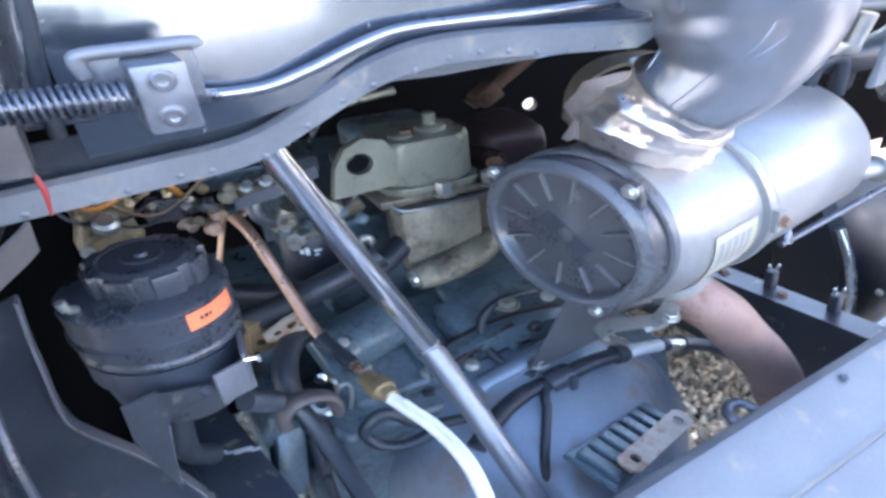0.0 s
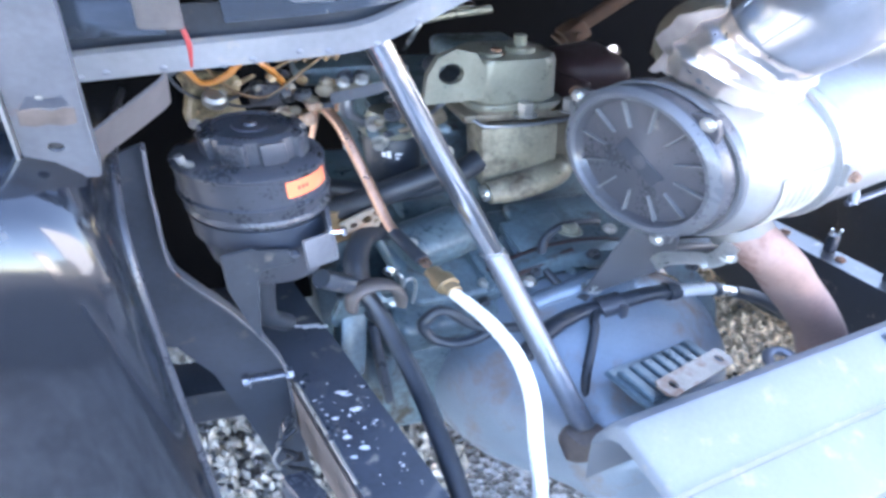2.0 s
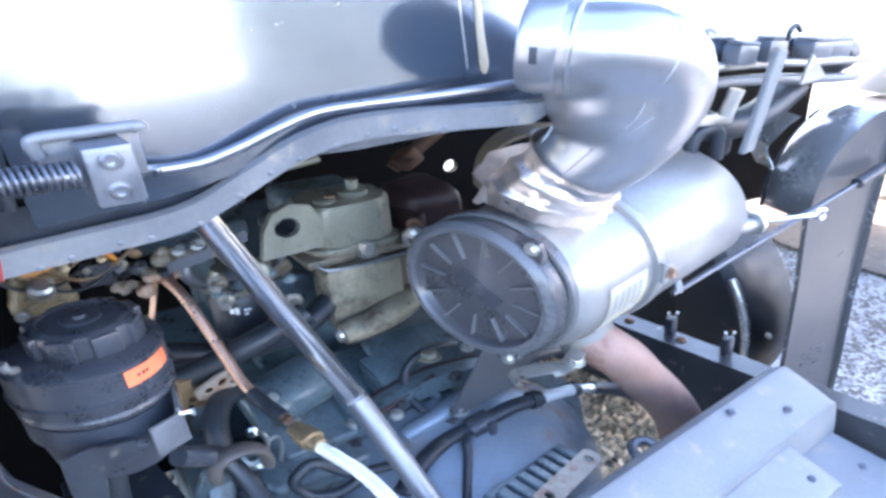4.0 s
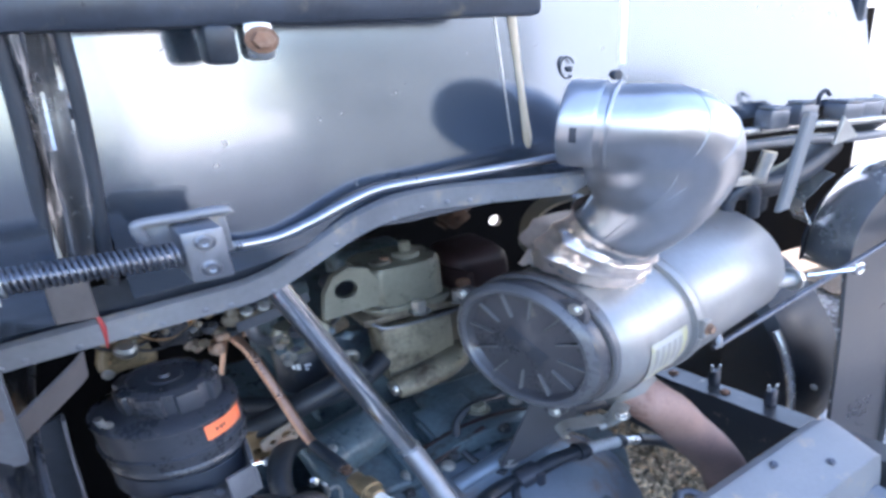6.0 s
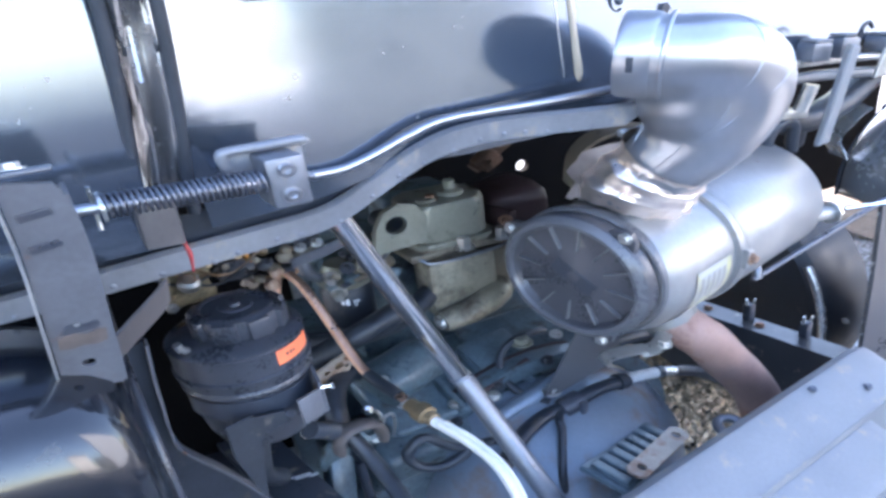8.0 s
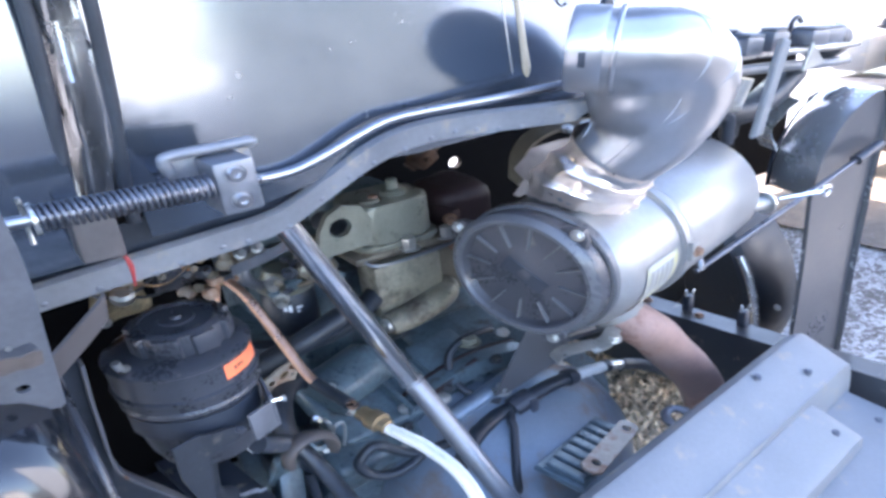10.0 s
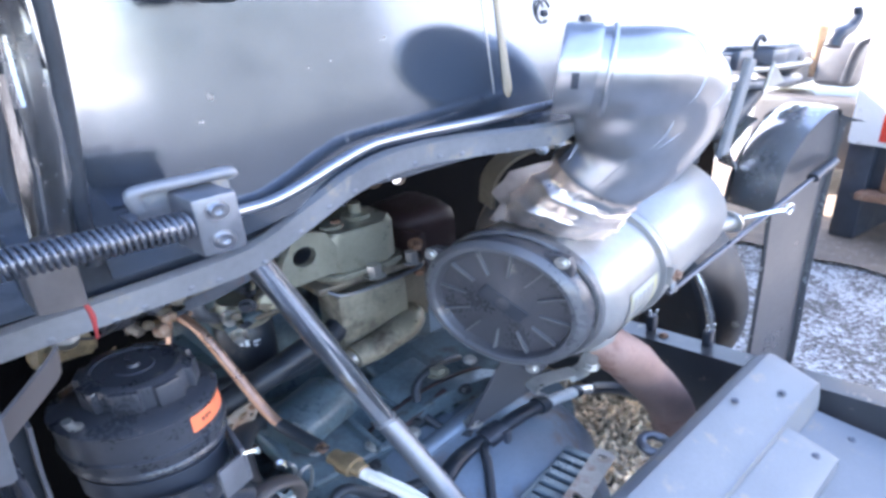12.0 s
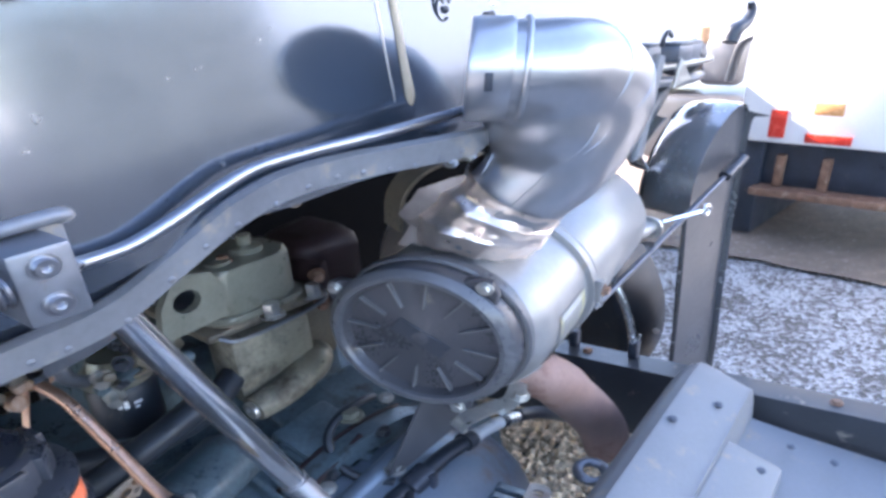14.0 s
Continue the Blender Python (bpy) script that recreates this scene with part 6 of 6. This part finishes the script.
part("roof", box((3.53, -9.6, 3.26), (2.0, 0.9, 0.12), (8, 0, 0), 0.02), "wood", bl)

# ---- clutter round the engine ----
shaft = thing("steering_shaft", (0.95, 1.7, 1.05), "rusty brown steering shaft with a joint deep under the cab", "steering shaft")
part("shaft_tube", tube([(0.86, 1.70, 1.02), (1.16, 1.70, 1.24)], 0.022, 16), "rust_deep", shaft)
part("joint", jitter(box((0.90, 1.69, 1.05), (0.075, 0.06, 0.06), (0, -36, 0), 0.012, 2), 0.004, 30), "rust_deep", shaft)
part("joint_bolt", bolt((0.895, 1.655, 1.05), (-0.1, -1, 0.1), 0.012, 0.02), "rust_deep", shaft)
pb = thing("pipe_block", (0.16, 1.05, 1.16), "greasy brown junction block with unions above the reservoir", "junction block")
part("block", jitter(box((0.175, 1.07, 1.155), (0.06, 0.04, 0.035), (0, -8, 10), 0.006, 2), 0.003, 40), "engine_brown", pb)
for x, z in ((0.155, 1.178), (0.185, 1.181), (0.205, 1.160)):
    part("union", bolt((x, 1.05, z), (0.1, -0.8, 0.6), 0.008, 0.018), "zinc", pb)
part("flat_lever", ribbon([(0.13, 1.035, 1.150), (0.19, 1.03, 1.165), (0.26, 1.03, 1.190)], 0.022, 0.004, (0.1, 0.6, 0.8)), "arm_grey", pb, "grey flat lever")
for i, (x, z) in enumerate(((-0.03, 1.185), (-0.005, 1.20), (0.02, 1.19), (0.045, 1.205), (0.07, 1.19))):
    part("contact", bolt((x, 1.015 + 0.006 * (i % 2), z), (0.1, -1, 0.3), 0.0045, 0.010), "brass" if i % 2 else "engine_brown", pb)
loom2 = thing("wiring_loom", (-0.02, 1.03, 1.12), "bundle of thin brown and black wires above the reservoir", "wires")
for i in range(4):
    a, b = 0.018 * i, random.random()
    part("wire", tube([(-0.11 + a, 1.03 + 0.01 * b, 1.25), (-0.08 + a * 1.2, 1.02, 1.17 + 0.03 * b), (-0.02 + a, 1.03 + 0.02 * b, 1.15 + 0.02 * b), (0.05 + a, 1.06, 1.19 + 0.03 * b), (0.12 + a * 0.5, 1.09, 1.23)], 0.003, 7), "wire_brown" if i % 2 else "rubber", loom2)
junk = thing("relay_bracket", (-0.06, 1.03, 1.10), "brown greasy relay bracket with a metal cap behind the reservoir", "bracket")
body = box((-0.045, 1.065, 1.158), (0.095, 0.05, 0.115), (0, 8, 10), 0.014, 3)
bmesh.ops.subdivide_edges(body, edges=body.edges[:], cuts=4, use_grid_fill=True)
part("plate", jitter(jitter(body, 0.010, 26), 0.004, 90, 4), "grease_brown", junk, "grease-caked brown housing")
part("cap", lathe([(0.016, 0), (0.018, 0.004), (0.018, 0.02), (0.012, 0.026), (0, 0.026)], (-0.045, 1.015, 1.165), (0.1, -0.5, 0.8), 14), "zinc", junk, "metal cap")
part("bolt", bolt((-0.08, 1.015, 1.125), (0, -1, 0.2), 0.007, 0.008), "zinc", junk)
solid("relay_box", box((0.03, 1.06, 1.165), (0.045, 0.04, 0.05), (10, 12, 20), 0.006, 2), "black_plastic", "small black relay box behind the reservoir", "relay")
fins2 = thing("regulator", (0.12, 1.12, 1.16), "brown finned regulator under the cab edge", "regulator")
for i in range(6):
    part("fin", box((0.075 + 0.016 * i, 1.11, 1.235), (0.004, 0.05, 0.05), (0, 0, 6), 0.001, 1), "brown_cast", fins2)
part("base", box((0.115, 1.13, 1.215), (0.11, 0.04, 0.02), (0, 0, 6), 0.004), "brown_cast", fins2)
rng = random.Random(17)


def lump_cluster(name, lab, cat, count, x0, x1, y0, y1, z0, z1, size, mats):
    """Greasy small fittings crowded together: blocks, hex heads and bent pipe ends."""
    t = thing(name, ((x0 + x1) / 2, (y0 + y1) / 2, z0), lab, cat)
    for i in range(count):
        p = V((x0 + (x1 - x0) * rng.random(), y0 + (y1 - y0) * rng.random(), z0 + (z1 - z0) * rng.random()))
        r = size * (0.6 + 0.8 * rng.random())
        mat = mats[i % len(mats)]
        pick = i % 4
        if pick == 0:
            part("connector", jitter(box(p, (r * 2.2, r * 1.6, r * 1.7), (rng.uniform(-40, 40), rng.uniform(-40, 40), rng.uniform(-40, 40)), r * 0.25, 2), r * 0.25, 60, i), mat, t)
        elif pick == 1:
            part("fitting", bolt(p, (rng.uniform(-0.7, 0.7), -1, rng.uniform(-0.5, 0.9)), r * 0.75, r * 1.5), mat, t)
        elif pick == 2:
            q = p + V((rng.uniform(-3, 3), rng.uniform(-0.5, 0.8), rng.uniform(-2, 3))) * r
            part("pipe_end", tube([p, p.lerp(q, 0.5) + V((0, -r, r * 0.6)), q], r * 0.42, 10), mat, t)
        else:
            part("cap", lathe([(r * 0.9, 0), (r, r * 0.2), (r, r * 0.9), (r * 0.55, r * 1.2), (0, r * 1.2)], p, (rng.uniform(-0.6, 0.6), -1, rng.uniform(0.0, 1.0)), 12), mat, t)


lump_cluster("wiring_connectors", "crowded greasy brown connectors and fittings above the reservoir", "connectors", 46, -0.10, 0.16, 1.05, 1.10, 1.09, 1.215, 0.0105, ("engine_brown", "brown_cast", "rail_grey", "engine_brown", "strap", "black_plastic", "brown_cast"))
lump_cluster("fuel_fittings", "cluster of dull steel fuel unions and castings beside the strut", "fittings", 14, 0.18, 0.32, 1.05, 1.09, 1.045, 1.13, 0.0115, ("engine_dark", "rubber", "spring_steel", "engine_brown", "engine_dark", "rail_paint", "engine_brown"))
bracket = thing("perforated_bracket", (0.145, 0.99, 0.88), "yellowed sheet bracket with oval holes behind the copper pipe", "bracket")
part("plate", slab([(-0.045, -0.02), (0.02, -0.028), (0.03, 0.0), (0.026, 0.034), (-0.01, 0.03), (-0.05, 0.014)], (0.150, 0.985, 0.885), (1, 0.1, 0.22), (0, -0.2, 1), 0.004, 0.001, holes=((0.0, 0.004, 0.010), (-0.026, -0.002, 0.007), (0.016, -0.008, 0.005))), "strap", bracket)
part("bolt", bolt((0.168, 0.978, 0.905), (0, -1, 0.2), 0.005, 0.005), "rusty", bracket)
link = thing("link_lever", (0.15, 1.06, 1.12), "thin grey lever with a pivot above the copper pipe", "lever")
part("lever", tube([(0.125, 1.065, 1.125), (0.18, 1.06, 1.145), (0.245, 1.055, 1.168)], 0.005, 8), "rail_grey", link)
part("pivot", lathe([(0.014, 0), (0.016, 0.004), (0.016, 0.022), (0.010, 0.028), (0, 0.028)], (0.125, 1.075, 1.108), (0, -0.3, 1), 16), "rail_paint", link)
rock = thing("rocker_bracket", (0.28, 1.09, 1.20), "grey-green slotted rocker bracket beside the lifting eye", "bracket")
part("slot_bar", tube([(0.300, 1.12, 1.275), (0.37, 1.12, 1.288), (0.435, 1.12, 1.296)], 0.008, 10), "engine_green", rock)
part("drum", lathe([(0.0, 0), (0.032, 0), (0.034, 0.006), (0.034, 0.016), (0.014, 0.02), (0.014, 0.04), (0, 0.04)], (0.385, 1.16, 1.285), (0, 0, 1), 22), "engine_green", rock)
mount = thing("mount_casting", (0.10, 0.87, 0.62), "dark blue-grey cast mount under the hose saddle", "mount")
part("web", jitter(slab([(-0.055, 0.03), (-0.01, 0.055), (0.045, 0.04), (0.05, -0.02), (0.02, -0.055), (-0.01, -0.10), (-0.045, -0.14), (-0.075, -0.05)], (0.115, 0.872, 0.765), (1, 0.1, 0), (0, -0.35, 1), 0.014, 0.003), 0.002, 40), "engine_dark", mount)
part("boss", lathe([(0.018, 0), (0.020, 0.004), (0.020, 0.02), (0.010, 0.022), (0.009, 0.008), (0, 0.008)], (0.135, 0.862, 0.785), (0.1, -0.8, 0.5), 16), "engine_dark", mount)
part("mount_bolt", bolt((0.148, 0.845, 0.772), (0.1, -0.8, 0.5), 0.008, 0.010), "zinc", mount)
part("foot", jitter(box((0.07, 0.87, 0.66), (0.05, 0.05, 0.16), (-20, 14, 0), 0.012, 2), 0.004, 30), "engine_dark", mount)
solid("hose_clip", tube([(0.16, 0.845, 0.79), (0.168, 0.84, 0.825), (0.182, 0.84, 0.828), (0.186, 0.845, 0.80), (0.180, 0.85, 0.755)], 0.0032, 8), "zinc", "bright wire hose clip beside the brass fitting", "clip")
solid("white_plug", jitter(box((0.035, 0.85, 0.845), (0.018, 0.016, 0.02), (20, 10, 30), 0.005, 2), 0.003, 60), "print_white", "small white plastic plug under the reservoir", "plug")
